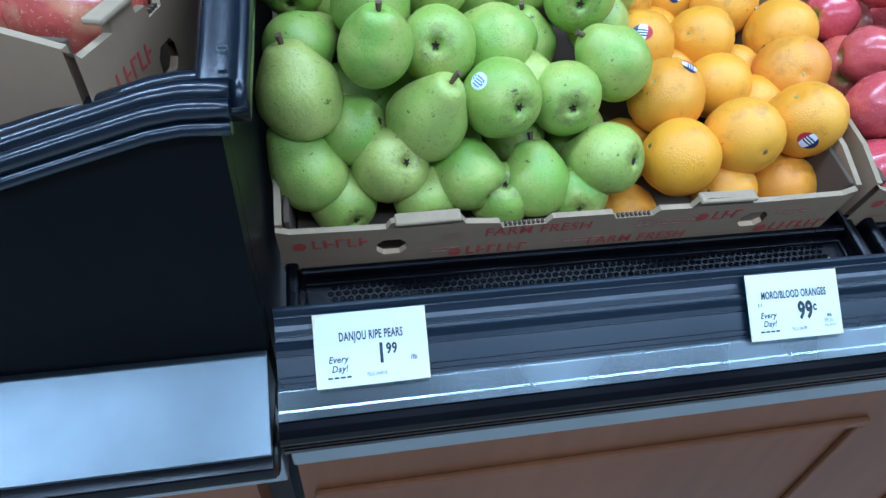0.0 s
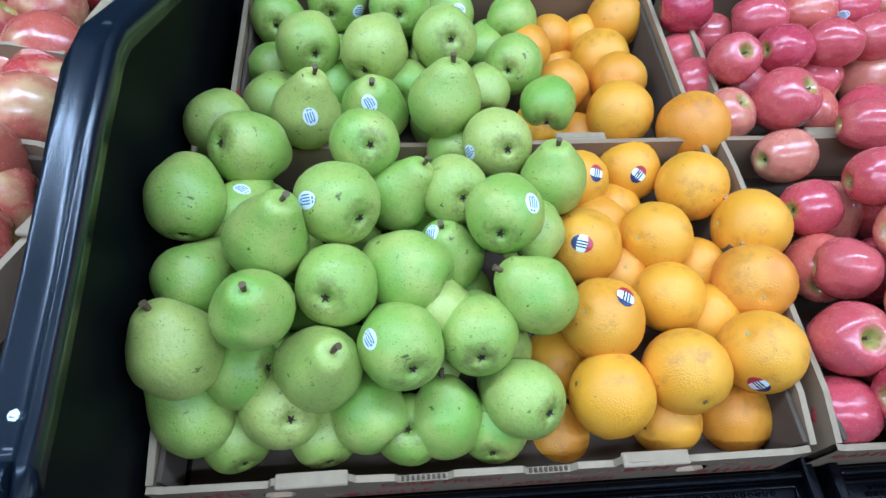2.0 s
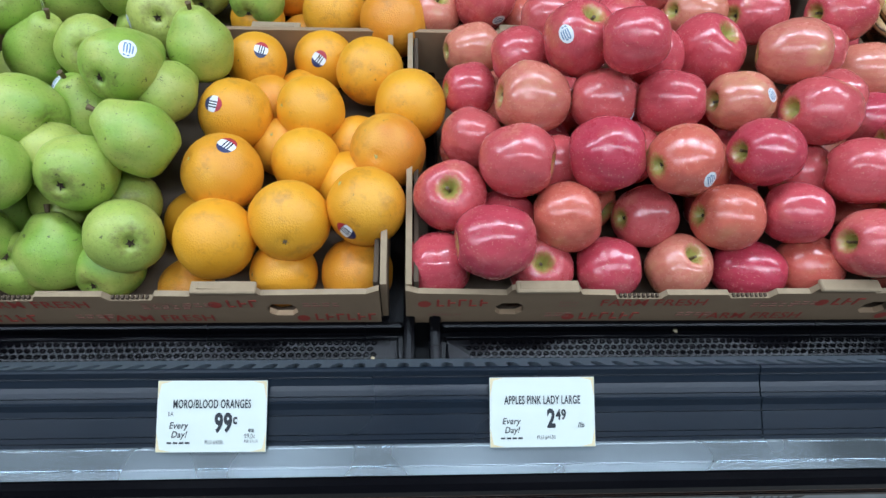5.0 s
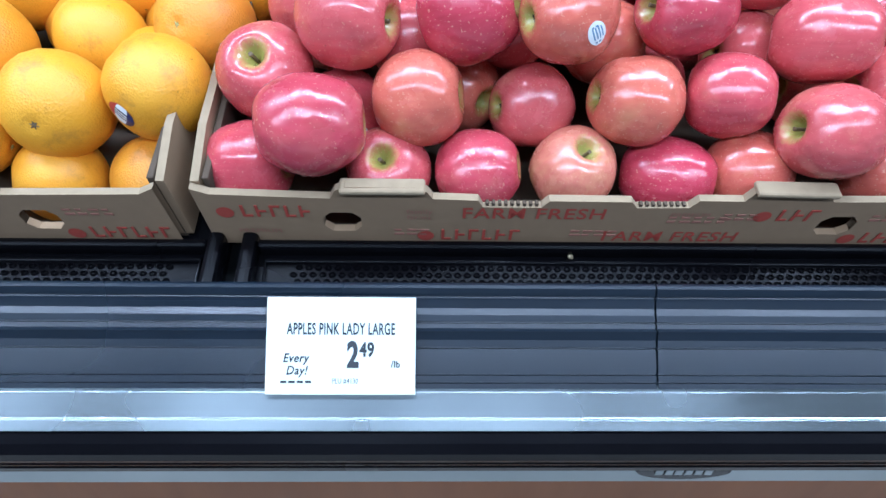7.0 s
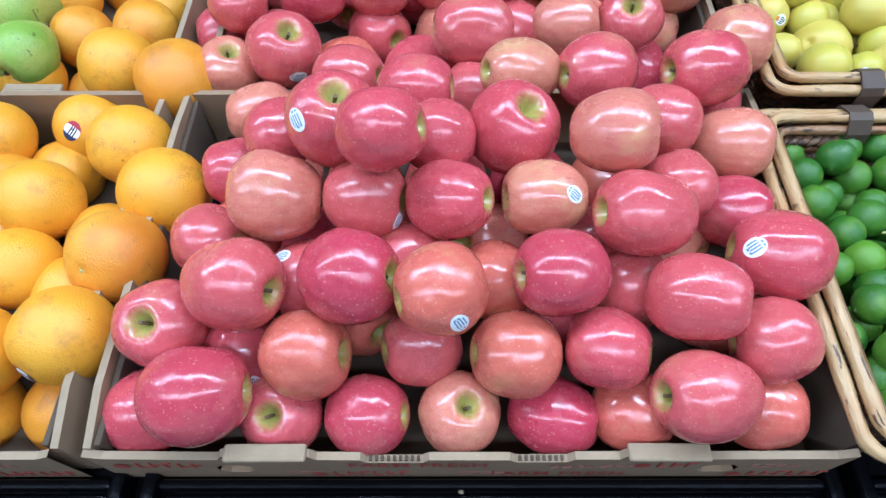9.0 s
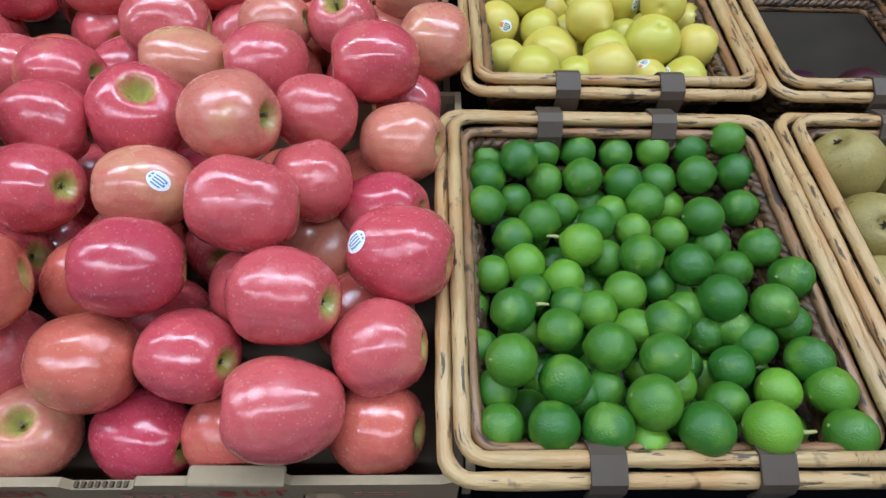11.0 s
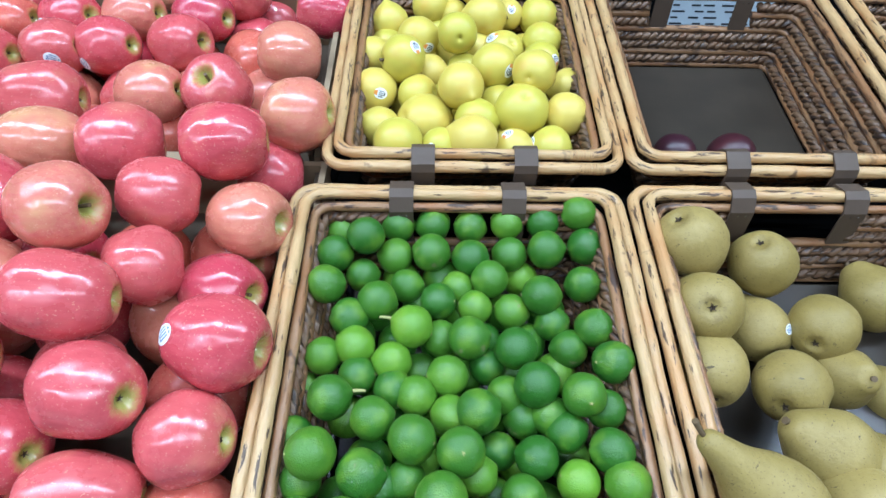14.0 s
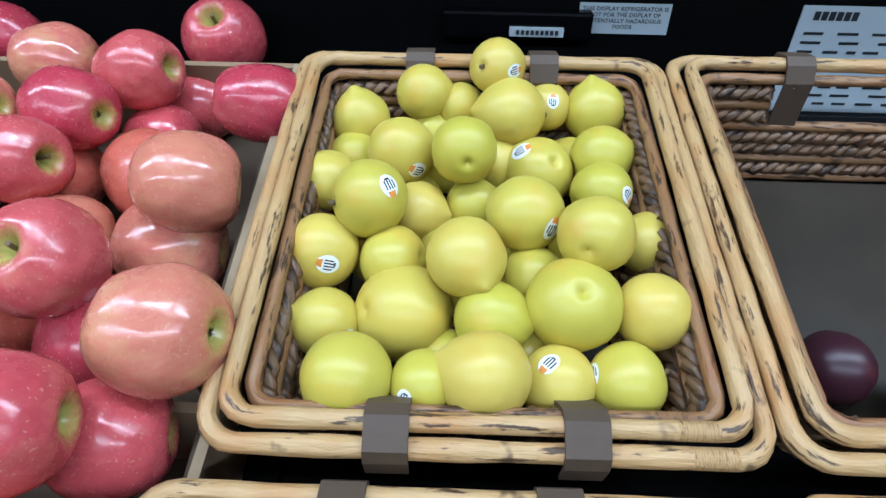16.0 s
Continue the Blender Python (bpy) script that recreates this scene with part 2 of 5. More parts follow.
INK_PALE = plain("pale_red_ink", (0.33, 0.145, 0.10), 0.85, scale=200, grain=0.2)
BLACK = plain("black_enamel", (0.004, 0.0045, 0.005), 0.40, scale=25, grain=0.2, spec=0.06)
BLACK_GLOSS = plain("black_plastic", (0.003, 0.003, 0.004), 0.22, scale=30, grain=0.3, spec=0.15)
RAIL = plain("blue_black_vinyl", (0.006, 0.012, 0.020), 0.30, scale=30, grain=0.25)
GRILLE = plain("grey_painted_steel", (0.11, 0.135, 0.155), 0.42, scale=30)
SILVER = plain("brushed_aluminium", (0.31, 0.36, 0.38), 0.24, metal=0.95, scale=50, grain=0.05)
BRUSHED = plain("brushed_steel", (0.115, 0.135, 0.145), 0.36, metal=0.95, scale=50, grain=0.08)
DULL_SILVER = plain("dull_aluminium", (0.22, 0.25, 0.26), 0.42, metal=0.85, scale=50, grain=0.08)
FRAME = plain("black_moulding", (0.007, 0.011, 0.017), 0.20, metal=0.0, scale=30)
WOOD = wood_panel()
TILE = tiles()
PAINT = plain("grey_wall_paint", (0.22, 0.22, 0.22), 0.7, scale=8, grain=0.04)
PAPER = plain("tag_paper", (0.66, 0.72, 0.66), 0.6, scale=25, grain=0.03)
YELLOWED = plain("yellowed_paper", (0.72, 0.62, 0.36), 0.6, scale=60, grain=0.15)
PRINT = plain("black_print", (0.02, 0.025, 0.03), 0.6, scale=80)
WHITE = plain("sticker_white", (0.80, 0.83, 0.84), 0.35, scale=6, grain=0.03)
BLUE = plain("sticker_blue", (0.10, 0.22, 0.36), 0.35, scale=6)
NAVY = plain("sticker_navy", (0.02, 0.03, 0.10), 0.35, scale=6)
CRIMSON = plain("sticker_red", (0.45, 0.03, 0.05), 0.35, scale=6)
TANGERINE = plain("sticker_orange", (0.75, 0.28, 0.05), 0.35, scale=6)
PLATE = plain("pale_blue_label", (0.58, 0.67, 0.72), 0.45, scale=20, grain=0.04)
DIFFUSER = glowing("tube_diffuser", LAMP_COLOUR, 3.0)
CRUMB = plain("crumb", (0.45, 0.36, 0.22), 0.8, scale=300)


# ---- mesh helpers ----
def part(name, bm, material, parent=None, label="", smooth=False):
    """Links a bmesh as one mesh object, under parent where one is given."""
    me = bpy.data.meshes.new(name)
    bm.to_mesh(me)
    bm.free()
    for m in material if isinstance(material, (list, tuple)) else (material,):
        me.materials.append(m)
    if smooth:
        me.shade_smooth()
    ob = new(name, me)
    if parent is not None:
        ob.parent = parent
    return tagged(ob, label)


def shared(name, me, parent):
    ob = new(name, me)
    ob.parent = parent
    return ob


def thing(name, label, category, m=None, group="", kind=""):
    ob = new(name)
    if m is not None:
        ob.matrix_world = m
    return tagged(ob, label, category, group, kind)


def add_box(bm, x0, x1, y0, y1, z0, z1, bevel=0.0, mat=0):
    r = bmesh.ops.create_cube(bm, size=1, matrix=Matrix.LocRotScale(
        ((x0 + x1) / 2, (y0 + y1) / 2, (z0 + z1) / 2), None, (x1 - x0, y1 - y0, z1 - z0)))
    faces = {f for v in r["verts"] for f in v.link_faces}
    for f in faces:
        f.material_index = mat
    if bevel:
        edges = {e for v in r["verts"] for e in v.link_edges}
        bmesh.ops.bevel(bm, geom=list(edges), offset=bevel, segments=2, affect="EDGES", profile=0.5)
    return bm


def box(x0, x1, y0, y1, z0, z1, bevel=0.0):
    return add_box(bmesh.new(), x0, x1, y0, y1, z0, z1, bevel)


def extruded(profile, x0, x1, bevel=0.0):
    """A profile in y, z, drawn out along x."""
    bm = bmesh.new()
    a = [bm.verts.new((x0, y, z)) for y, z in profile]
    b = [bm.verts.new((x1, y, z)) for y, z in profile]
    n = len(profile)
    for i in range(n):
        bm.faces.new((a[i], a[(i + 1) % n], b[(i + 1) % n], b[i]))
    bm.faces.new(list(reversed(a)))
    bm.faces.new(b)
    bmesh.ops.recalc_face_normals(bm, faces=bm.faces[:])
    if bevel:
        bmesh.ops.bevel(bm, geom=bm.edges[:], offset=bevel, segments=2, affect="EDGES", profile=0.5)
    return bm


def tube(bm, points, radius, sides=8, closed=False, wobble=0.0, mat=0):
    """A round rod along points; radius varies a little by wobble."""
    pts = [Vector(p) for p in points]
    n = len(pts)
    rings, run, along = [], bm.verts.layers.float_vector.get("run") or bm.verts.layers.float_vector.new("run"), random.random()
    for i, p in enumerate(pts):
        a = pts[(i - 1) % n] if closed or i else p
        c = pts[(i + 1) % n] if closed or i < n - 1 else p
        d = (c - a).normalized()
        u = d.cross(Vector((0, 0, 1)))
        u = u.normalized() if u.length > 1e-4 else Vector((1, 0, 0))
        w = u.cross(d)
        r = radius * (1 + wobble * random.uniform(-1, 1))
        rings.append([bm.verts.new(p + r * (u * math.cos(k * math.tau / sides) + w * math.sin(k * math.tau / sides))) for k in range(sides)])
        along += (p - pts[i - 1]).length if i else 0.0
        for k, v in enumerate(rings[-1]):
            v[run] = (along, radius * math.cos(k * math.tau / sides), radius * math.sin(k * math.tau / sides))
    for i in range(n if closed else n - 1):
        a, b = rings[i], rings[(i + 1) % n]
        for k in range(sides):
            f = bm.faces.new((a[k], a[(k + 1) % sides], b[(k + 1) % sides], b[k]))
            f.material_index, f.smooth = mat, True
    if not closed:
        bm.faces.new(list(reversed(rings[0])))
        bm.faces.new(rings[-1])
    return bm


def words(text, size, material, parent, m, name="lettering", align="LEFT", bold=0.0, squeeze=1.0, shear=0.0):
    """Flat lettering in the built-in font, as a mesh under parent."""
    cu = bpy.data.curves.new(name, "FONT")
    cu.body, cu.size, cu.align_x, cu.offset, cu.shear = text, size, align, bold, shear
    cu.space_character = 1.08
    cu.fill_mode, cu.resolution_u = "FRONT", 3
    tmp = new("tmp", cu)
    bpy.context.view_layer.update()
    me = bpy.data.meshes.new_from_object(tmp.evaluated_get(bpy.context.evaluated_depsgraph_get()))
    bpy.data.objects.remove(tmp)
    me.name = name
    me.materials.clear()
    me.materials.append(material)
    ob = new(name, me)
    ob.parent = parent
    ob.matrix_basis = m @ Matrix.Diagonal((squeeze, 1, 1, 1))
    return ob


# ---- the room ----
def setting(name, bm, material, label, category):
    return tagged(part(name, bm, material), label, category, kind="structure")


setting("floor", box(-5, 6, -4, 4, -0.1, 0), TILE, "pale square vinyl tiles on the shop floor", "floor")
setting("ceiling", box(-5, 6, -4, 4, CEILING, CEILING + 0.1), PAINT, "white painted shop ceiling", "ceiling")
setting("wall_south", box(-5, 6, -4.1, -4, 0, CEILING), PAINT, "plain white painted shop wall", "wall")
setting("wall_north", box(-5, 6, 4, 4.1, 0, CEILING), PAINT, "plain white painted shop wall", "wall")
setting("wall_west", box(-5.1, -5, -4, 4, 0, CEILING), PAINT, "plain white painted shop wall", "wall")
setting("wall_east", box(6, 6.1, -4, 4, 0, CEILING), PAINT, "plain white painted shop wall", "wall")
first = None
for ly in LAMP_ROWS:
    for lx in LAMP_COLUMNS:
        if first is None:
            first = thing("ceiling_light", "long white tube light with a frosted diffuser", "ceiling light", pose(lx, ly, CEILING), "ceiling tube lights")
            part("housing", extruded([(-0.12, 0), (0.12, 0), (0.1, -0.06), (-0.1, -0.06)], -0.6, 0.6, 0.004), PAINT, first)
            part("diffuser", box(-0.57, 0.57, -0.085, 0.085, -0.085, -0.06, 0.006), DIFFUSER, first, "frosted glowing diffuser")
        else:
            copy_thing(first, pose(lx, ly, CEILING))

# ---- the display refrigerator ----
SLOPE = 14.0
DECK = pose(0, 0.265, 0.912, SLOPE)       # x along the case, y up the slope, z off the deck
LEFT, RIGHT = -0.073, 2.3                 # ends of this case

case = thing("display_refrigerator", "long black produce refrigerator with a wood-faced base", "display case")
part("base_panel", box(LEFT + 0.002, RIGHT, 0.118, 0.16, 0.08, 0.815), WOOD, case, "brown wood laminate base panel")
for i in range(3):
    px = 0.16 + i * 0.78 - 0.22
    fr = bmesh.new()
    x0, x1, z0, z1 = px, px + 0.60, 0.2, 0.755
    for b in ((x0, x1, z1 - 0.012, z1), (x0, x1, z0, z0 + 0.012), (x0, x0 + 0.012, z0 + 0.012, z1 - 0.012), (x1 - 0.012, x1, z0 + 0.012, z1 - 0.012)):
        add_box(fr, b[0], b[1], 0.111, 0.118, b[2], b[3], 0.002)
    part("panel_moulding", fr, WOOD, case)
part("plinth", box(LEFT + 0.002, RIGHT, 0.17, 0.2, 0.0, 0.08), BLACK, case)
part("lower_trim", box(LEFT, RIGHT, 0.112, 0.13, 0.817, 0.858, 0.002), DULL_SILVER, case, "dull aluminium lower trim strip")
part("bumper", extruded([(0.135, 0.868), (0.100, 0.868), (0.094, 0.872), (0.0925, 0.879), (0.0945, 0.8815), (0.0915, 0.884), (0.090, 0.8885), (0.0925, 0.8915),
                         (0.0885, 0.894), (0.0870, 0.899), (0.0880, 0.9045), (0.0925, 0.909), (0.0985, 0.911), (0.135, 0.911)], LEFT, RIGHT), BLACK_GLOSS, case, "black rubber bumper with ridges")
part("bumper_cap", extruded([(0.0995, 0.9118), (0.0980, 0.9130), (0.104, 0.9158), (0.105, 0.9155), (0.119, 0.9215), (0.130, 0.9215), (0.130, 0.9118)], LEFT, RIGHT, 0.0004), SILVER, case, "shiny aluminium cap above the bumper")
# ticket rail: a leaning face of shallow bands parted by fine grooves
rail_profile = [(0.120, 0.918)]
u = Vector((0.050, 0.0435)) / Vector((0.050, 0.0435)).length
nrm = Vector((-u.y, u.x))
rail_face = [(0.0, 0.0)]
for g in (0.0066, 0.0113, 0.0272):
    rail_face += [(g - 0.0006, 0.0), (g - 0.0003, -0.0022), (g + 0.0003, -0.0022), (g + 0.0006, 0.0)]
rail_face += [(0.0320, 0.0002), (0.0350, 0.0012), (0.0374, 0.0022), (0.0384, 0.0010), (0.0390, 0.0)]
rail_face += [(0.0418, 0.0), (0.0421, -0.0022), (0.0427, -0.0022), (0.0430, 0.0), (0.0470, -0.0008), (0.0510, -0.0010), (0.0550, -0.0004)]
rail_face += [(0.0571, 0.0), (0.0574, -0.0022), (0.0580, -0.0022), (0.0583, 0.0004), (0.0600, 0.0012), (0.0630, 0.0022), (0.0650, 0.0016), (0.0662, 0.0004)]
for d, h in rail_face:
    q = Vector((0.119, 0.9195)) + u * d + nrm * h
    rail_profile.append((q.x, q.y))
rail_profile += [(0.1695, 0.957), (0.1695, 0.949), (0.13, 0.905)]
rail_cuts = (LEFT, 0.828, 1.72, RIGHT)
for a, b in zip(rail_cuts, rail_cuts[1:]):
    part("ticket_rail", extruded(rail_profile, a + 0.0006, b - 0.0006), RAIL, case, "ribbed blue-black vinyl ticket rail")
badge = bmesh.new()
bmesh.ops.create_cone(badge, cap_ends=True, segments=28, radius1=0.034, radius2=0.0325, depth=0.002)
badge.transform(pose(0.866, 0.1108, 0.8375, 90) @ Matrix.Diagonal((1, 0.34, 1, 1)))
plate = part("maker_plate", badge, BLACK_GLOSS, case, "small black oval maker's plate")
mark = bmesh.new()
for k in range(6):
    add_box(mark, 0.846 + k * 0.0068, 0.851 + k * 0.0068, 0.1090, 0.1096, 0.8345, 0.8405)
tagged(part("maker_mark", mark, DULL_SILVER, plate), kind="stuff")
# air grille with a row of rounded slots
gr = bmesh.new()
gx, step = LEFT, 0.0195
g0, g1 = Vector((0.1700, 0.9575)), Vector((0.2165, 0.9090))
def gp(x, s, lift=0.0):
    q = g0.lerp(g1, s)
    return (x, q.x, q.y + lift)
while gx < RIGHT - step:
    c0, c1 = gx + 0.0045, gx + 0.0150
    arc = [(c1 - (c1 - c0) * k / 6, 0.48 + 0.16 * math.sin(math.pi * k / 6) ** 0.6) for k in range(7)]
    loop = [(gx, 0.0), (gx, 1.0), (gx + step, 1.0), (gx + step, 0.0), (c1, 0.0)] + arc + [(c0, 0.0)]
    top = [gr.verts.new(gp(*p)) for p in loop]
    low = [gr.verts.new(gp(p[0], p[1], -0.006)) for p in loop]
    gr.faces.new(list(reversed(top)))
    n = len(loop)
    for i in range(4, n):
        gr.faces.new((top[i], top[(i + 1) % n], low[(i + 1) % n], low[i]))
    gx += step
bmesh.ops.recalc_face_normals(gr, faces=gr.faces[:])
part("air_grille", gr, GRILLE, case, "grey steel air grille with rounded slots")
part("air_duct", box(LEFT, RIGHT, 0.165, 0.200, 0.86, 0.885), BLACK, case)
dk = box(LEFT, RIGHT, -0.05, 0.78, -0.05, -0.02)
dk.transform(DECK)
part("deck", dk, BLACK, case, "black sloping deck")
part("back_panel", extruded([(0.985, 0.9), (0.985, 1.20), (1.03, 1.75), (1.08, 1.75), (1.08, 0.9)], -1.3, RIGHT), BLACK, case, "black back panel of the refrigerator")
part("end_panel", box(RIGHT, RIGHT + 0.03, 0.13, 1.08, 0, 1.45, 0.006), BLACK, case)
part("canopy", box(-1.3, RIGHT, 0.80, 1.08, 1.751, 1.85, 0.01), BLACK, case)
part("thermometer_strip", box(1.205, 1.345, 0.970, 0.9845, 1.140, 1.166, 0.003), BLACK_GLOSS, case, "black thermometer strip")
th = part("thermometer_label", box(1.268, 1.318, 0.9655, 0.9695, 1.145, 1.153), PLATE, case)
tp = bmesh.new()
for i in range(9):
    add_box(tp, 1.274 + i * 0.0045, 1.277 + i * 0.0045, 0.9645, 0.9653, 1.147, 1.151)
part("fine_print", tp, PRINT, th)
# notices on the back panel
def notice(x0, x1, z0, z1, name, label):
    ob = thing(name, label, "label", pose(x0, 0.984, z0, 90))
    part("plate", box(0, x1 - x0, 0, z1 - z0, 0, 0.0012), PLATE, ob)
    return ob


n1 = notice(1.333, 1.418, 1.144, 1.172, "notice_label", "pale notice label with black capitals on the back panel")
for i, line in enumerate(("THIS DISPLAY REFRIGERATOR IS", "NOT FOR THE DISPLAY OF", "POTENTIALLY HAZARDOUS", "FOODS.")):
    words(line, 0.0052, PRINT, n1, pose(0.0425, 0.0215 - i * 0.0055, 0.0016), align="CENTER", bold=0.0001)
n2 = notice(1.538, 1.693, 1.070, 1.174, "rating_plate", "pale blue rating plate with rows of fine print")
mk = bmesh.new()
for i in range(6):
    add_box(mk, 0.012 + i * 0.007, 0.0175 + i * 0.007, 0.091, 0.099, 0.0014, 0.0018)
part("maker_mark", mk, PRINT, n2)
fp = bmesh.new()
for r in range(9):
    xx = 0.008
    while xx < 0.145:
        w = random.uniform(0.006, 0.02)
        add_box(fp, xx, min(xx + w, 0.15), 0.008 + r * 0.0087, 0.0105 + r * 0.0087, 0.0014, 0.0018)
        xx += w + random.uniform(0.004, 0.02)
tagged(part("fine_print", fp, PRINT, n2), kind="stuff")

# black trays on the deck, one under each pair of cartons or baskets
def tray(x0, x1):
    ob = thing("display_tray", "glossy black plastic tray with a perforated front", "tray", DECK @ pose(x0, 0, 0), "black trays along the deck")
    w = x1 - x0
    part("pan", box(0, w, -0.072, 0.72, -0.02, -0.012), BLACK_GLOSS, ob)
    for q in (0.0, w - 0.012):
        part("side_lip", box(q, q + 0.012, -0.072, 0.72, -0.0125, 0.004, 0.004), BLACK_GLOSS, ob)
    part("ridge", box(0.012, w - 0.012, -0.012, -0.004, -0.0125, 0.002, 0.003), BLACK_GLOSS, ob)
    part("front_lip", box(0.012, w - 0.012, -0.075, -0.066, -0.0125, -0.004, 0.003), BLACK_GLOSS, ob)
    rim = bmesh.new()
    loop = [(0.03, -0.062), (w - 0.03, -0.062), (w - 0.018, -0.05), (w - 0.018, -0.016), (0.018, -0.016), (0.018, -0.05)]
    tube(rim, [(a, b, -0.011) for a, b in loop], 0.0028, 6, closed=True)
    part("inner_rim", rim, BLACK_GLOSS, ob)
    pf = bmesh.new()
    for r in range(6):
        y = -0.053 + r * 0.0062
        x = 0.04 + (r % 2) * 0.0037
        while x < w - 0.04:
            ring_o = [pf.verts.new((x + 0.0032 * math.cos(k * math.tau / 6), y + 0.0026 * math.sin(k * math.tau / 6), -0.0118)) for k in range(6)]
            ring_i = [pf.verts.new((x + 0.0022 * math.cos(k * math.tau / 6), y + 0.0017 * math.sin(k * math.tau / 6), -0.0100)) for k in range(6)]
            hole = [pf.verts.new((x + 0.0016 * math.cos(k * math.tau / 6), y + 0.0012 * math.sin(k * math.tau / 6), -0.0119)) for k in range(6)]
            for k in range(6):
                j = (k + 1) % 6
                pf.faces.new((ring_o[k], ring_o[j], ring_i[j], ring_i[k]))
                pf.faces.new((ring_i[k], ring_i[j], hole[j], hole[k]))
            x += 0.0074
    tagged(part("perforation", pf, BLACK_GLOSS, ob), kind="stuff")
    return ob


for a, b in ((LEFT + 0.002, 0.532), (0.546, 1.101), (1.115, 1.672), (1.686, 2.29)):
    tray(a, b)
for cx, cy in ((0.625, -0.058), (0.745, -0.064), (1.30, -0.05), (1.40, -0.067), (0.80, -0.012), (0.49, -0.04)):
    bm = bmesh.new()
    bmesh.ops.create_icosphere(bm, subdivisions=1, radius=0.0026)
    for v in bm.verts:
        v.co *= random.uniform(0.6, 1.3)
    ob = tagged(part("crumb", bm, CRUMB), "pale dry crumb lying in the black tray", "crumb", "crumbs in the trays")
    ob.matrix_world = DECK @ pose(cx, cy, -0.0085)


# price tickets
TAG_LEAN = 41.0
def ticket(x0, name, title, price, cents, unit, style, code=""):
    ob = thing("price_ticket", "yellow-edged white price ticket reading " + title.lower(), "price tag",
               pose(x0, 0.1185, 0.9205, TAG_LEAN) @ pose(0, 0, 0.0036, 0, 0, random.uniform(-0.5, 0.5)), "price tickets on the rail")
    w, h = 0.088, 0.057
    part("card", box(0, w, 0, h, 0, 0.0012, 0.0004), PAPER, ob)
    st = bmesh.new()
    for cx, cy in ((0.0, h), (0.0, 0.0), (w, 0.0), (w, h)):
        sx, sy = (1 if cx == 0 else -1), (1 if cy == 0 else -1)
        q = [st.verts.new((cx + sx * a, cy + sy * b, 0.00135)) for a, b in ((0.0004, 0.0004), (0.012, 0.0004), (0.0030, 0.0026), (0.0004, 0.016))]
        st.faces.new(q if sx * sy > 0 else list(reversed(q)))
    tagged(part("stain", st, YELLOWED, ob, "yellowed corners of the ticket"), kind="stuff")
    z = 0.0016
    words(title, 0.0096, PRINT, ob, pose(w / 2, 0.0352, z), "title", "CENTER", 0.00022, 0.53)
    words("Every\n Day!", 0.0072, PRINT, ob, pose(0.010, 0.0190, z), "slogan", "LEFT", 0.00012, 0.86, 0.25)
    words(price, 0.0205, PRINT, ob, pose(0.0545 if style != "c" else 0.0605, 0.0165, z), "price", "RIGHT", 0.0009, 0.66)
    words(cents, 0.0115, PRINT, ob, pose(0.055 if style != "c" else 0.061, 0.0225, z), "cents", "LEFT", 0.0004, 0.72)
    words(unit, 0.0056, PRINT, ob, pose(0.0735, 0.016, z), "unit", "LEFT", 0.0001, 0.9)
    fine = bmesh.new()
    for k in range(4):
        add_box(fine, 0.009 + k * 0.0048, 0.0126 + k * 0.0048, 0.0068, 0.0082, z - 0.0002, z)
    if code:
        words("PLU #" + code, 0.0044, PRINT, ob, pose(0.039, 0.0066, z), "code", "LEFT", 0.0, 0.72)
    if style == "c":
        for k in range(2):
            words(("PER EACH", "99.0c")[k], (0.0032, 0.0052)[k], PRINT, ob, pose(0.0705, 0.0075 + k * 0.0036, z), "unit_price", "LEFT", 0.0, 0.72)
        words("EA", 0.0046, PRINT, ob, pose(0.009, 0.0290, z), "unit", "LEFT", 0.0, 0.8)
    tagged(part("fine_print", fine, PRINT, ob), kind="stuff")
    return ob


ticket(-0.043, "pears", "DANJOU RIPE PEARS", "1", "99", "/lb", "", "4416")
ticket(0.323, "oranges", "MORO/BLOOD ORANGES", "99", "c", "ea", "c", "4381")
ticket(0.594, "apples", "APPLES PINK LADY LARGE", "2", "49", "/lb", "", "4130")
ticket(1.192, "limes", "LIMON KEY", "10/1", "00", "", "")
ticket(1.386, "plums", "PLUMS YELLOW", "2", "", "", "")
bl = thing("blank_ticket", "blank white strip stuck to the lower trim", "label", pose(-0.077, 0.1115, 0.842, 90))
part("strip", box(0, 0.062, 0, 0.014, 0, 0.001), PAPER, bl)

# ---- the neighbouring case and its end frame ----
near = thing("corner_display_case", "black produce case with a tall front panel and silver trim", "display case")
XL, XR = -1.3, LEFT - 0.007
TOPS = [(XL, 1.000), (-0.60, 1.020), (-0.40, 1.050), (-0.30, 1.080), (-0.205, 1.108), (-0.154, 1.124), (-0.118, 1.135), (-0.100, 1.138), (XR + 0.008, 1.138)]
panel = bmesh.new()
vs = [[panel.verts.new(p) for p in ((x, 0.152, 0.928), (x, 0.170, 0.928), (x, 0.188, zt - 0.006), (x, 0.170, zt - 0.006))] for x, zt in TOPS[:-1] + [(XR, 1.138)]]
for va, vb in zip(vs, vs[1:]):
    for k in range(4):
        panel.faces.new((va[k], va[(k + 1) % 4], vb[(k + 1) % 4], vb[k]))
panel.faces.new(vs[-1])
panel.faces.new(vs[0])
bmesh.ops.recalc_face_normals(panel, faces=panel.faces[:])
part("front_panel", panel, BLACK, near, "tall black front panel")
for off, drop, rad in ((-0.0165, -0.009, 0.0045), (-0.011, 0.0, 0.0065), (0.003, 0.003, 0.0085), (0.018, 0.002, 0.0075)):
    edge = bmesh.new()
    tube(edge, [(x, 0.180 + off, zt + drop) for x, zt in TOPS], rad, 12)
    part("edge_trim", edge, FRAME, near, "rounded ribbed trim along the top edge")
side = bmesh.new()
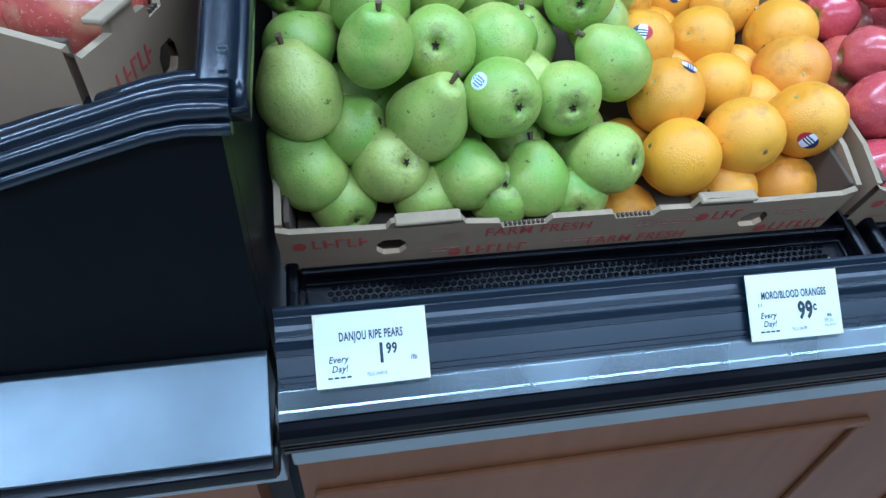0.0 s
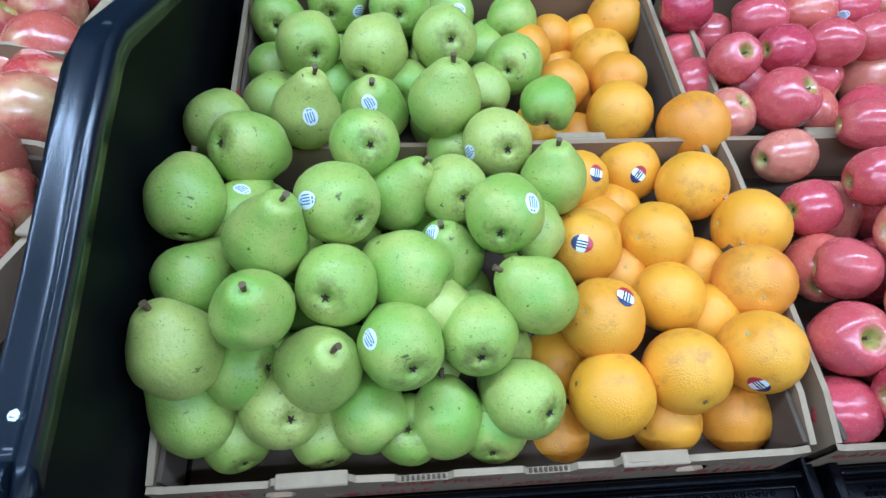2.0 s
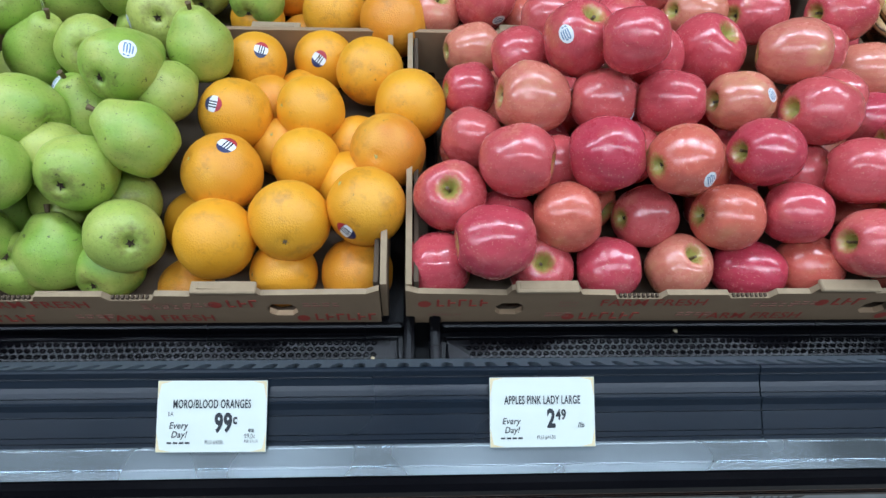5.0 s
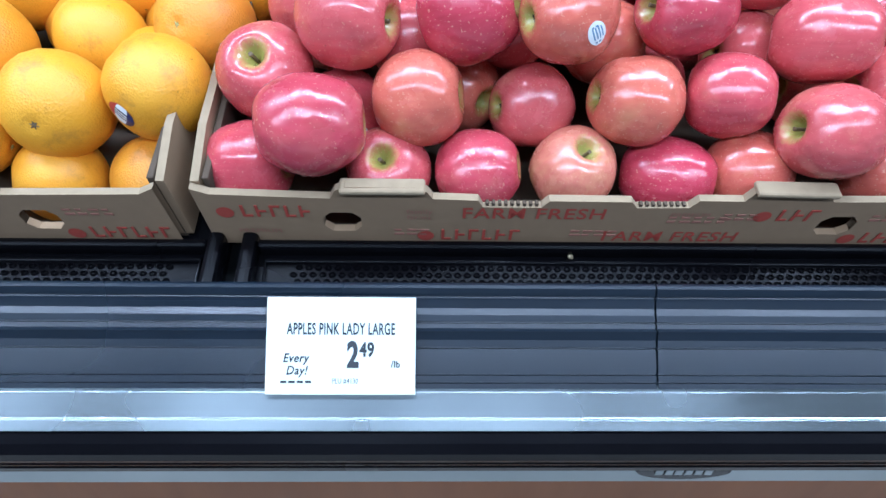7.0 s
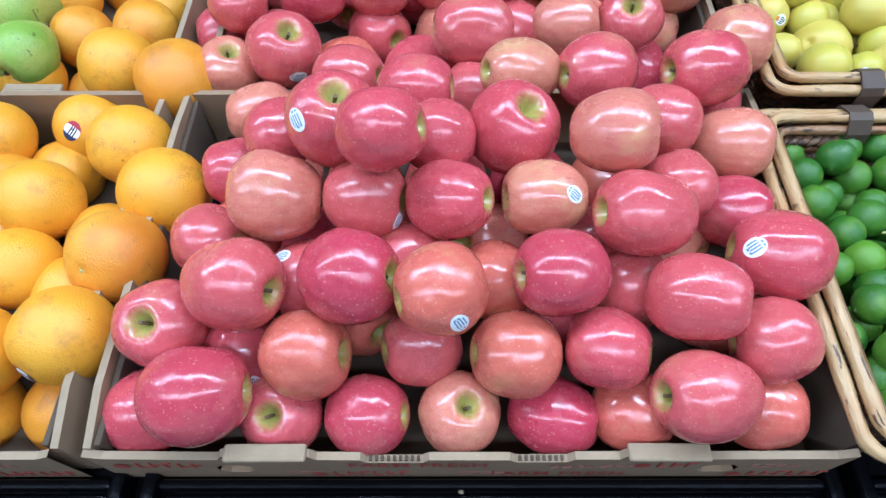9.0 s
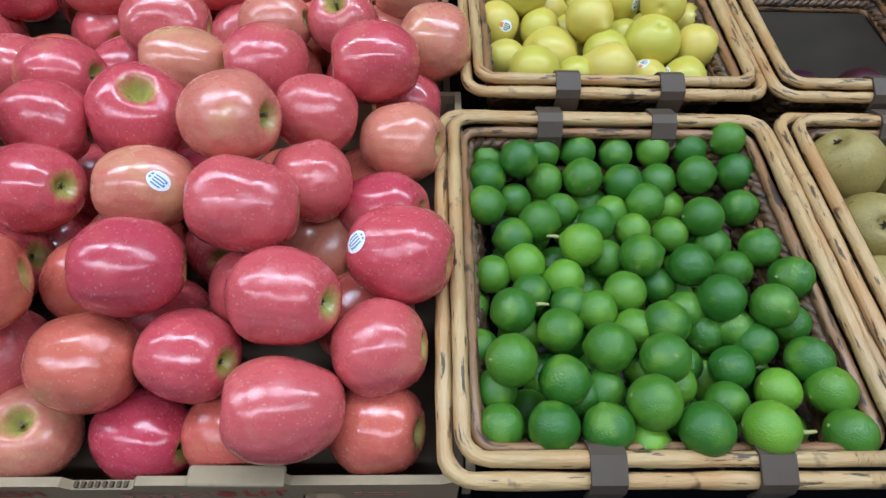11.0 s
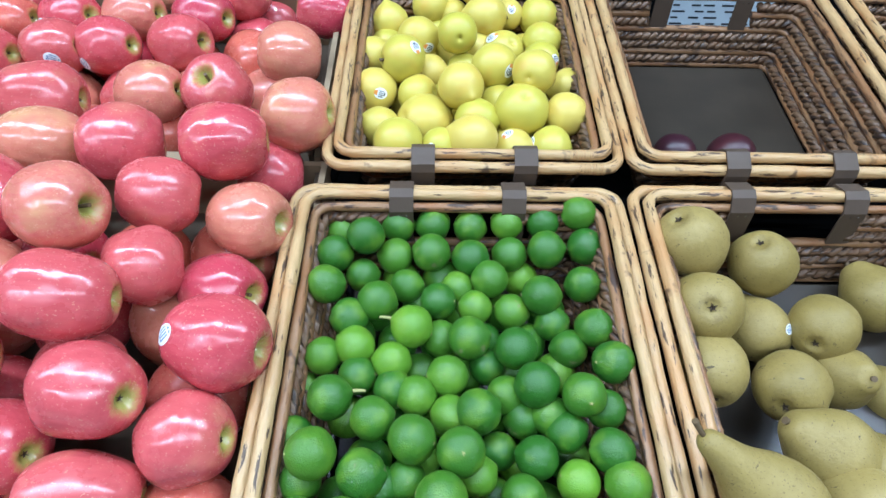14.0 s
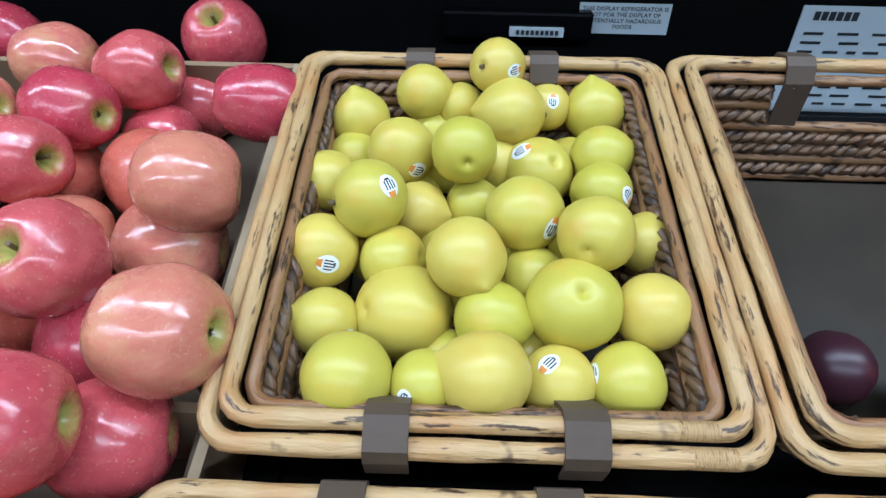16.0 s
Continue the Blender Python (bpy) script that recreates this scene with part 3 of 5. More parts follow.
prof = [(0.175, 0.10), (0.172, 0.92), (0.188, 1.128), (0.290, 1.175), (0.373, 1.219), (0.435, 1.247), (0.455, 1.251), (0.594, 1.237), (0.98, 1.210), (0.98, 0.10)]
va = [side.verts.new((XR - 0.014, y, z)) for y, z in prof]
vb = [side.verts.new((XR, y, z)) for y, z in prof]
for k in range(len(prof)):
    side.faces.new((va[k], va[(k + 1) % len(prof)], vb[(k + 1) % len(prof)], vb[k]))
side.faces.new(va)
side.faces.new(list(reversed(vb)))
bmesh.ops.recalc_face_normals(side, faces=side.faces[:])
part("end_frame", side, BLACK, near, "black dividing end panel")
# moulded bar: bevelled outer edge, hollow middle, raised inner ridge
SECTION = [(-0.016, -0.012), (-0.017, 0.0), (-0.0135, 0.006), (-0.009, 0.0075), (-0.006, 0.005), (0.001, 0.0035), (0.007, 0.005), (0.0095, 0.0085), (0.0125, 0.009), (0.0155, 0.006), (0.0165, 0.0), (0.0155, -0.012)]
LINE = [Vector(p) for p in ((0.176, 1.132), (0.190, 1.140), (0.215, 1.150), (0.290, 1.186), (0.373, 1.230), (0.435, 1.258), (0.455, 1.262), (0.594, 1.247), (0.98, 1.220))]
bar = bmesh.new()
rings = []
for k, p in enumerate(LINE):
    d = (LINE[min(k + 1, len(LINE) - 1)] - LINE[max(k - 1, 0)]).normalized()
    rings.append([bar.verts.new((XR + 0.002 + (p.x - 0.19) * 0.045 + a, p.x - d.y * b, p.y + d.x * b)) for a, b in SECTION])
for ra, rb in zip(rings, rings[1:]):
    for k in range(len(SECTION)):
        bar.faces.new((ra[k], ra[(k + 1) % len(SECTION)], rb[(k + 1) % len(SECTION)], rb[k]))
bar.faces.new(rings[0])
bar.faces.new(rings[-1])
bmesh.ops.recalc_face_normals(bar, faces=bar.faces[:])
part("top_bar", bar, FRAME, near, "glossy black moulded bar along the divider", smooth=True)
for y, z in ((0.213, 1.1550), (0.465, 1.2655)):
    sc = bmesh.new()
    bmesh.ops.create_cone(sc, cap_ends=True, segments=14, radius1=0.0045, radius2=0.0035, depth=0.002)
    add_box(sc, -0.003, 0.003, -0.0005, 0.0005, 0.0012, 0.0016)
    sc.transform(pose(XR + 0.002 + (y - 0.19) * 0.045, y, z - 0.0015, 16))
    part("screw", sc, SILVER, near)
part("bumper_cap", extruded([(0.085, 0.888), (0.083, 0.893), (0.146, 0.934), (0.1515, 0.934), (0.1515, 0.888)], XL, XR, 0.001), BRUSHED, near, "broad brushed aluminium cap")
part("bumper", extruded([(0.135, 0.842), (0.096, 0.842), (0.088, 0.850), (0.088, 0.857), (0.080, 0.862), (0.076, 0.870), (0.078, 0.881), (0.088, 0.886), (0.135, 0.886)], XL, XR, 0.0012), BLACK_GLOSS, near, "black rubber bumper with ridges", smooth=True)
part("lower_trim", box(XL, XR, 0.110, 0.130, 0.795, 0.840, 0.002), DULL_SILVER, near)
part("base_panel", box(XL, XR - 0.031, 0.118, 0.149, 0.06, 0.793), WOOD, near, "brown wood laminate base panel")
nd = box(XL, XR - 0.032, 0.02, 0.74, -0.03, -0.012)
nd.transform(DECK)
part("deck", nd, BLACK, near)


# ---- cartons ----
def carton(x0, v0, width, depth, tall, m, seed, label, fronts=True):
    """An open fruit carton with double walls, a notched front, hand slots and red print."""
    rnd = random.Random(seed)
    ob = thing("fruit_carton", label, "carton", m @ pose(x0, v0, -0.011), "cardboard fruit cartons on the deck")
    t, h = 0.006, tall
    # front: edge line with tabs and dips, slots cut through
    fr = bmesh.new()
    dips = [(0.0, h + 0.004), (0.012, h - 0.002), (0.098, h - 0.004), (0.102, h + 0.005), (0.110, h + 0.008), (0.160, h + 0.008), (0.168, h + 0.003), (0.172, h - 0.004),
            (0.205, h - 0.006), (0.209, h - 0.014), (0.252, h - 0.014), (0.257, h - 0.005), (0.318, h - 0.006), (0.323, h - 0.013), (0.362, h - 0.013), (0.367, h - 0.005),
            (0.400, h - 0.005), (0.404, h + 0.006), (0.412, h + 0.009), (0.458, h + 0.008), (0.466, h - 0.003), (width - 0.012, h - 0.002), (width, h + 0.004)]
    dips = [(x * width / 0.585, z + rnd.uniform(-0.001, 0.001)) for x, z in dips]
    slots = [p for p in ((0.088, 0.116), (0.462, 0.490)) if p[1] < width - 0.02]
    stations = sorted(set([x for x, _ in dips] + [s for p in slots for s in (p[0], p[0] + 0.006, p[1] - 0.006, p[1])]))
    xs, zs = [d[0] for d in dips], [d[1] for d in dips]
    def top(x):
        return float(np.interp(x, xs, zs))
    def quad(p):
        q = [fr.verts.new(c) for c in p]
        return fr.faces.new(q)
    sm = h * 0.47
    for x_a, x_b in zip(stations, stations[1:]):
        if x_b - x_a < 1e-5:
            continue
        mid = (x_a + x_b) / 2
        inside = [s for s in slots if s[0] < mid < s[1]]
        if inside:
            s = inside[0]
            def half(x):
                return 0.012 * min(1.0, 0.45 + min(x - s[0], s[1] - x) / 0.011)
            ha, hb = half(x_a), half(x_b)
            bands = [((x_a, 0), (x_b, 0), (x_b, sm - hb), (x_a, sm - ha)), ((x_a, sm + ha), (x_b, sm + hb), (x_b, top(x_b)), (x_a, top(x_a)))]
            for yy in ((0, t),):
                quad([(x_a, 0, sm - ha), (x_b, 0, sm - hb), (x_b, t, sm - hb), (x_a, t, sm - ha)])
                quad([(x_a, 0, sm + ha), (x_a, t, sm + ha), (x_b, t, sm + hb), (x_b, 0, sm + hb)])
        else:
            bands = [((x_a, 0), (x_b, 0), (x_b, top(x_b)), (x_a, top(x_a)))]
        for bd in bands:
            quad([(x, 0, z) for x, z in bd])
            quad([(x, t, z) for x, z in reversed(bd)])
        f = quad([(x_a, 0, top(x_a)), (x_b, 0, top(x_b)), (x_b, t, top(x_b)), (x_a, t, top(x_a))])
        f.material_index = 1
    bmesh.ops.remove_doubles(fr, verts=fr.verts[:], dist=1e-5)
    front = part("front_wall", fr, [CARD, CARD_EDGE], ob)
    for cx in (0.136, 0.434):
        x = cx * width / 0.585
        fl = bmesh.new()
        add_box(fl, x - 0.030, x + 0.030, -0.004, 0.009, h + 0.005, h + 0.0095, 0.0018)
        for v in fl.verts:
            v.co.z += 0.0015 * math.sin(v.co.x * 90 + seed)
        part("folded_flap", fl, CARD_EDGE, ob, "folded cardboard tab")
    # corrugation in the dips, in the card colour darkened for shade
    co = bmesh.new()
    for x_a, x_b in ((0.211, 0.250), (0.325, 0.360)):
        x = x_a * width / 0.585
        while x < x_b * width / 0.585:
            add_box(co, x, x + 0.0022, 0.0012, t - 0.0012, h - 0.015, h - 0.0105)
            x += 0.0045
    tagged(part("corrugation", co, CARD_SHADED, ob), kind="stuff")
    bw = bmesh.new()
    add_box(bw, t, width - t, depth - t, depth, 0.004, h + 0.014)
    part("back_wall", bw, CARD, ob)
    for xx in (0, width - t):
        sd = bmesh.new()
        pr = [(t, 0.004), (t, h + 0.006), (0.05, h + 0.016), (depth - 0.05, h + 0.018), (depth, h + 0.014), (depth, 0.004)]
        a = [sd.verts.new((xx, y, z)) for y, z in pr]
        b = [sd.verts.new((xx + t, y, z)) for y, z in pr]
        for i in range(6):
            f = sd.faces.new((a[i], a[(i + 1) % 6], b[(i + 1) % 6], b[i]))
            f.material_index = 1 if i in (1, 2, 3) else 0
        sd.faces.new(a)
        sd.faces.new(list(reversed(b)))
        bmesh.ops.recalc_face_normals(sd, faces=sd.faces[:])
        part("side_wall", sd, [CARD, CARD_EDGE], ob)
        inner = xx + t + 0.0015 if xx == 0 else xx - 0.0065
        ly = bmesh.new()
        add_box(ly, inner, inner + 0.005, t + 0.002, depth - t - 0.002, 0.004, h + 0.007, 0.001)
        # inner walls and bottom carry the carton's inner shade in their colour
        part("inner_wall", ly, CARD_SHADED, ob)
    part("bottom", box(t, width - t, t, depth - t, 0, 0.004), CARD_SHADED, ob)
    # print on the front
    P = pose(0, -0.0006, 0, 90)
    z1, z2 = h * 0.58, h * 0.22
    for text, x, z in (("FARM FRESH", 0.190, z1), ("FARM FRESH", 0.300, z2 - 0.006)):
        if x > width - 0.13:
            continue
        words(text, 0.0185, INK, front, P @ pose(x, z, 0), "print", "LEFT", 0.0002, 0.98)
    for text, x, z, size in (("PREMIUM", 0.022, z2 + 0.002, 0.0075), ("family", 0.150, z1 + 0.005, 0.0075), ("farms", 0.150, z1 - 0.002, 0.0075), ("PREMIUM", 0.345, z1 + 0.004, 0.0068)):
        if x < width - 0.06:
            words(text, size, INK_PALE, front, P @ pose(x, z, 0), "print", "LEFT", 0.0, 1.0)
    ink = bmesh.new()
    # name blocks and badges as plain shapes
    for x, z in ((0.024, z1), (0.170, z2 - 0.006), (0.420, z1), (0.500, z2 - 0.006)):
        for k in range(6):
            if x + 0.006 + k * 0.0105 < width - 0.015 and not any(s[0] - 0.011 < x + 0.006 + k * 0.0105 < s[1] + 0.002 for s in slots):
                xb = x + 0.006 + k * 0.0105
                add_box(ink, xb, xb + 0.0022, -0.0008, -0.0003, z, z + 0.0135)
                add_box(ink, xb + 0.0022, xb + 0.0074, -0.0008, -0.0003, z + (k % 3) * 0.0057, z + (k % 3) * 0.0057 + 0.002)
        q = [ink.verts.new((x - 0.006 + 0.0065 * math.cos(k * math.tau / 12), -0.0007, z + 0.005 + 0.0065 * math.sin(k * math.tau / 12))) for k in range(12)]
        ink.faces.new(q)
    tagged(part("badge", ink, INK, front), kind="stuff")
    pale = bmesh.new()
    for x, z, n in ((0.345, z1 - 0.004, 5), (0.275, z2, 4), (0.140, z2, 3), (0.385, z1, 3), (0.497, z1, 4)):
        for k in range(n):
            if not any(s[0] - 0.01 < x + k * 0.0095 < s[1] + 0.002 for s in slots) and x + k * 0.0095 < width - 0.012:
                add_box(pale, x + k * 0.0095, x + k * 0.0095 + rnd.uniform(0.005, 0.008), -0.0007, -0.0003, z, z + 0.0025)
                add_box(pale, x + k * 0.0095, x + k * 0.0095 + rnd.uniform(0.004, 0.008), -0.0007, -0.0003, z + 0.0055, z + 0.0075)
    tagged(part("fine_print", pale, INK_PALE, front), kind="stuff")
    return ob


OPEN = "open brown cardboard fruit carton with red print"
carton(-0.073, 0.0, 0.578, 0.362, 0.064, DECK, 1, OPEN + " holding pears and oranges")
carton(0.523, 0.0, 0.575, 0.362, 0.064, DECK, 2, OPEN + " holding pink apples")
carton(-0.050, 0.368, 0.552, 0.300, 0.066, DECK, 3, "brown cardboard carton of pears and oranges against the back panel")
carton(0.540, 0.368, 0.548, 0.300, 0.066, DECK, 4, "brown cardboard carton of pink apples against the back panel")
CORNER = pose(-0.153, 0.192, 1.078, 0, 0, 77)
carton(0, 0, 0.255, 0.330, 0.092, CORNER, 5, "open cardboard carton with red print in the corner case")
carton(0, 0, 0.400, 0.330, 0.105, pose(-0.150, 0.560, 1.095, 0, 0, 90), 6, "brown cardboard carton of mixed fruit in the corner case")
carton(0, 0, 0.300, 0.330, 0.105, pose(-0.475, 0.208, 1.068, 0, 0, 90), 7, "open cardboard carton with red print deep in the corner case")
ledge = box(XL, XR - 0.016, 0.192, 0.975, 1.045, 1.0655, 0.002)
tagged(part("case_shelf", ledge, BLACK), "black level shelf under the corner case cartons", "shelf")


# ---- wicker baskets ----
def rounded_loop(w, d, r, z, per=5, seg=7):
    pts = []
    for cx, cy, a0 in ((w - r, r, -90), (w - r, d - r, 0), (r, d - r, 90), (r, r, 180)):
        for k in range(per + 1):
            a = radians(a0 + 90 * k / per)
            pts.append(Vector((cx + r * math.cos(a), cy + r * math.sin(a), z)))
    out = []
    n = len(pts)
    for i, p in enumerate(pts):
        q = pts[(i + 1) % n]
        k = max(1, int((q - p).length / 0.02))
        out += [p.lerp(q, j / k) for j in range(k)]
    return out


def rope(bm, loop, radius, pitch, closed=True):
    """Two strands twisted round the line."""
    pts = [Vector(p) for p in loop]
    if closed:
        pts.append(pts[0])
    fine, run = [], 0.0
    for a, b in zip(pts, pts[1:]):
        k = max(1, int((b - a).length / 0.0045))
        for j in range(k):
            fine.append((a.lerp(b, j / k), run + (b - a).length * j / k, (b - a).normalized()))
        run += (b - a).length
    turns = max(1, round(run / pitch))
    for phase in (0.0, math.pi):
        line = []
        for p, s, d in fine:
            ang = s / run * turns * math.tau + phase
            u = d.cross(Vector((0, 0, 1))).normalized()
            line.append(p + radius * 0.75 * (u * math.cos(ang) + Vector((0, 0, 1)) * math.sin(ang)))
        tube(bm, line, radius * 0.85, 5, closed=closed, wobble=0.22)


def basket(x0, v0, w, d, m, seed, label, gap=False, h=0.095):
    """A rectangular willow basket: double rim, woven courses, leather straps. Its rim's front corner is at the origin of m."""
    random.seed(seed)
    ob = thing("wicker_basket", label, "basket", m @ pose(x0, v0, 0), "wicker baskets on the deck")
    rr = 0.0055
    out = bmesh.new()
    tube(out, rounded_loop(w, d, 0.018, -0.008), rr, 10, closed=True, wobble=0.10)
    part("outer_rim_rod", out, ROD, ob, "pale peeled willow rim rod")
    mid = bmesh.new()
    tube(mid, [p + Vector((0.0105, 0.0105, 0)) for p in rounded_loop(w - 0.021, d - 0.021, 0.016, -0.001)], rr * 0.95, 10, closed=True, wobble=0.10)
    part("inner_rim_rod", mid, ROD, ob, "pale peeled willow rim rod")
    ins = bmesh.new()
    tube(ins, [p + Vector((0.0190, 0.0190, 0)) for p in rounded_loop(w - 0.038, d - 0.038, 0.014, -0.009)], rr * 0.8, 8, closed=True, wobble=0.12)
    part("lining_rod", ins, ROD_DARK, ob)
    courses = [("rope", -0.020), ("rod", -0.029), ("rope", -0.038), ("rod", -0.047), ("rope", -0.056), ("rope", -0.066), ("rod", -0.075), ("rope", -0.084), ("rod", -0.092)]
    for i, (kind, z) in enumerate(courses):
        if z < -h:
            continue
        inset = 0.017 + 0.022 * (-z / 0.095)
        lp = [p + Vector((inset, inset, 0)) for p in rounded_loop(w - 2 * inset, d - 2 * inset, 0.014, z)]
        closed = True
        if gap and i in (0, 1, 2):
            # the hand hole between the back straps stays open
            s0, s1 = w * 0.33, w * 0.66
            keep = [p for p in lp if not (p.y > d - inset - 0.003 and s0 < p.x < s1)]
            k = next(j for j, p in enumerate(keep) if p.y > d - inset - 0.003 and p.x <= s0)
            lp, closed = keep[k:] + keep[:k], False
        bm = bmesh.new()
        if kind == "rope":
            rope(bm, lp, 0.0047, 0.019, closed)
            part("woven_course", bm, ROPE, ob, "dark twisted seagrass course")
        else:
            tube(bm, lp, 0.0042, 8, closed=closed, wobble=0.16)
            part("rod_course", bm, ROD_DARK, ob, "brown willow rod course")
    # straps folded over front and back rims
    for fx in (0.29, 0.635):
        for back in (False, True):
            s0, s1 = w * fx, w * fx + 0.0215
            yy = (lambda y: d - y) if back else (lambda y: y)
            path = [(-0.0070, -0.024), (-0.0078, -0.008), (-0.005, -0.0005), (0.004, 0.0035), (0.0105, 0.0062), (0.018, 0.0030), (0.026, -0.008), (0.033, -0.060 if back else -0.02), (0.036, -0.085 if back else -0.024)]
            st = bmesh.new()
            prev = None
            for y, z in path:
                ring = [st.verts.new((s0, yy(y), z)), st.verts.new((s1, yy(y), z + 0.0004))]
                if prev:
                    st.faces.new((prev[0], prev[1], ring[1], ring[0]))
                prev = ring
            bmesh.ops.recalc_face_normals(st, faces=st.faces[:])
            bmesh.ops.solidify(st, geom=st.faces[:], thickness=0.0022)
            strap = part("leather_strap", st, LEATHER, ob, "worn brown leather strap")
            if back:
                for zz, yv in ((-0.012, 0.0245), (-0.078, 0.0335)):
                    for sx in ((0.35, 0.65) if zz > -0.05 else (0.5,)):
                        rv = bmesh.new()
                        bmesh.ops.create_icosphere(rv, subdivisions=1, radius=0.0013, matrix=Matrix.Translation((s0 + 0.0235 * sx, yy(yv + 0.0012), zz)))
                        part("rivet", rv, SILVER, strap)
    lin = box(0.045, w - 0.045, 0.045, d - 0.045, -h - 0.006, -h + 0.003, 0.002)
    part("base_board", lin, LINER, ob, "dark brown liner board")
    return ob


RIM = pose(0, 0.237, 0.997, SLOPE)
RIM_BACK = pose(0, 0.562, 1.090, SLOPE)
basket(1.078, 0, 0.292, 0.318, RIM, 11, "wicker basket with leather straps full of key limes", gap=True)
basket(1.384, 0, 0.300, 0.322, RIM, 12, "wicker basket with leather straps holding russet pears", gap=True)
basket(1.102, 0, 0.274, 0.312, RIM_BACK, 13, "wicker basket with leather straps full of yellow plums", gap=True)
basket(1.388, 0, 0.290, 0.318, RIM_BACK, 14, "nearly empty wicker basket with a bare liner", gap=True)
basket(1.700, 0, 0.290, 0.318, RIM_BACK, 15, "wicker basket with leather straps at the back")
basket(1.705, 0, 0.300, 0.322, RIM, 16, "wicker basket with leather straps at the front")
riser = box(1.07, 2.25, 0.335, 0.70, -0.0118, 0.004, 0.003)
riser.transform(DECK)
tagged(part("basket_riser", riser, BLACK), "black plastic riser under the back baskets", "riser")
low_riser = box(1.12, 2.25, 0.02, 0.30, -0.0118, -0.009, 0.001)
low_riser.transform(DECK)
tagged(part("basket_support", low_riser, BLACK), "black plastic support under the front baskets", "riser")

# ---- fruit ----
def lathe(profile, seg=24, lumps=0.03, seed=0, ribs=0, rib=0.0):
    """A body turned from (radius, height) with uneven sides."""
    noise.seed_set(seed + 1)
    bm = bmesh.new()
    sm = []
    n = len(profile)
    for i in range(n - 1):
        p0, p1, p2, p3 = (profile[max(0, min(n - 1, i + k))] for k in (-1, 0, 1, 2))
        for s in range(3):
            t = s / 3
            sm.append(tuple(0.5 * (2 * b + (c - a) * t + (2 * a - 5 * b + 4 * c - d) * t * t + (3 * b - a - 3 * c + d) * t ** 3) for a, b, c, d in zip(p0, p1, p2, p3)))
    sm.append(profile[-1])
    rings = []
    off = Vector((seed * 3.1, seed * 1.7, 0))
    for i, (r, z) in enumerate(sm):
        r = max(0.0, r)
        if i in (0, len(sm) - 1):
            rings.append([bm.verts.new((0, 0, z))])
            continue
        ring = []
        for k in range(seg):
            a = k * math.tau / seg
            p = Vector((r * math.cos(a), r * math.sin(a), z))
            f = 1 + lumps * noise.noise(p * 1.1 + off) * 1.6 + (rib * math.cos(ribs * a) * (z if z > 0 else -0.6 * z) if ribs else 0)
            ring.append(bm.verts.new((p.x * f, p.y * f, z + lumps * 0.6 * noise.noise(p * 0.9 - off))))
        rings.append(ring)
    for a, b in zip(rings, rings[1:]):
        for k in range(seg):
            j = (k + 1) % seg
            q = [v for v in (a[k % len(a)], a[j % len(a)], b[j % len(b)], b[k % len(b)])]
            q = list(dict.fromkeys(q))
            if len(q) > 2:
                bm.faces.new(q)
    bmesh.ops.recalc_face_normals(bm, faces=bm.faces[:])
    me = bpy.data.meshes.new("fruit_body")
    bm.to_mesh(me)
    bm.free()
    me.shade_smooth()
    return me


PEAR_SHAPE = [(0, -0.80), (0.10, -0.83), (0.24, -0.93), (0.50, -0.90), (0.80, -0.66), (0.97, -0.28), (1.0, 0.05), (0.93, 0.38), (0.76, 0.72), (0.59, 1.02), (0.47, 1.26), (0.33, 1.42), (0.12, 1.46), (0, 1.42)]
SQUAT_PEAR = [(0, -0.80), (0.12, -0.83), (0.26, -0.92), (0.54, -0.88), (0.83, -0.62), (0.98, -0.25), (1.0, 0.10), (0.90, 0.48), (0.70, 0.80), (0.52, 1.05), (0.36, 1.20), (0.14, 1.25), (0, 1.21)]
BOSC_SHAPE = [(0, -0.82), (0.12, -0.86), (0.30, -0.94), (0.60, -0.84), (0.88, -0.52), (1.0, -0.10), (0.97, 0.30), (0.82, 0.72), (0.62, 1.15), (0.46, 1.60), (0.34, 2.05), (0.24, 2.40), (0.10, 2.52), (0, 2.5)]
ROUND_BOSC = [(0, -0.82), (0.14, -0.86), (0.32, -0.92), (0.62, -0.80), (0.90, -0.48), (1.0, -0.05), (0.95, 0.36), (0.76, 0.74), (0.54, 1.05), (0.36, 1.28), (0.14, 1.36), (0, 1.33)]
ORANGE_SHAPE = [(0, -0.93), (0.08, -0.955), (0.30, -0.945), (0.62, -0.78), (0.88, -0.46), (1.0, 0.0), (0.88, 0.46), (0.60, 0.78), (0.28, 0.925), (0.10, 0.925), (0, 0.90)]
APPLE_SHAPE = [(0, -0.72), (0.10, -0.78), (0.22, -0.93), (0.40, -0.97), (0.68, -0.80), (0.90, -0.44), (1.0, 0.06), (0.92, 0.50), (0.70, 0.83), (0.45, 0.97), (0.27, 0.92), (0.12, 0.68), (0, 0.52)]
LIME_SHAPE = [(0, -1.0), (0.10, -1.0), (0.28, -0.94), (0.62, -0.76), (0.89, -0.44), (1.0, 0.0), (0.89, 0.44), (0.62, 0.76), (0.28, 0.96), (0.10, 1.05), (0, 1.06)]
PLUM_SHAPE = [(0, -0.84), (0.10, -0.90), (0.30, -0.93), (0.64, -0.76), (0.91, -0.42), (1.0, 0.02), (0.89, 0.46), (0.60, 0.83), (0.30, 1.04), (0.12, 1.17), (0, 1.22)]
ROUND_PLUM = [(0, -0.80), (0.10, -0.88), (0.30, -0.92), (0.64, -0.76), (0.91, -0.42), (1.0, 0.0), (0.90, 0.44), (0.62, 0.77), (0.30, 0.94), (0.10, 0.98), (0, 0.98)]


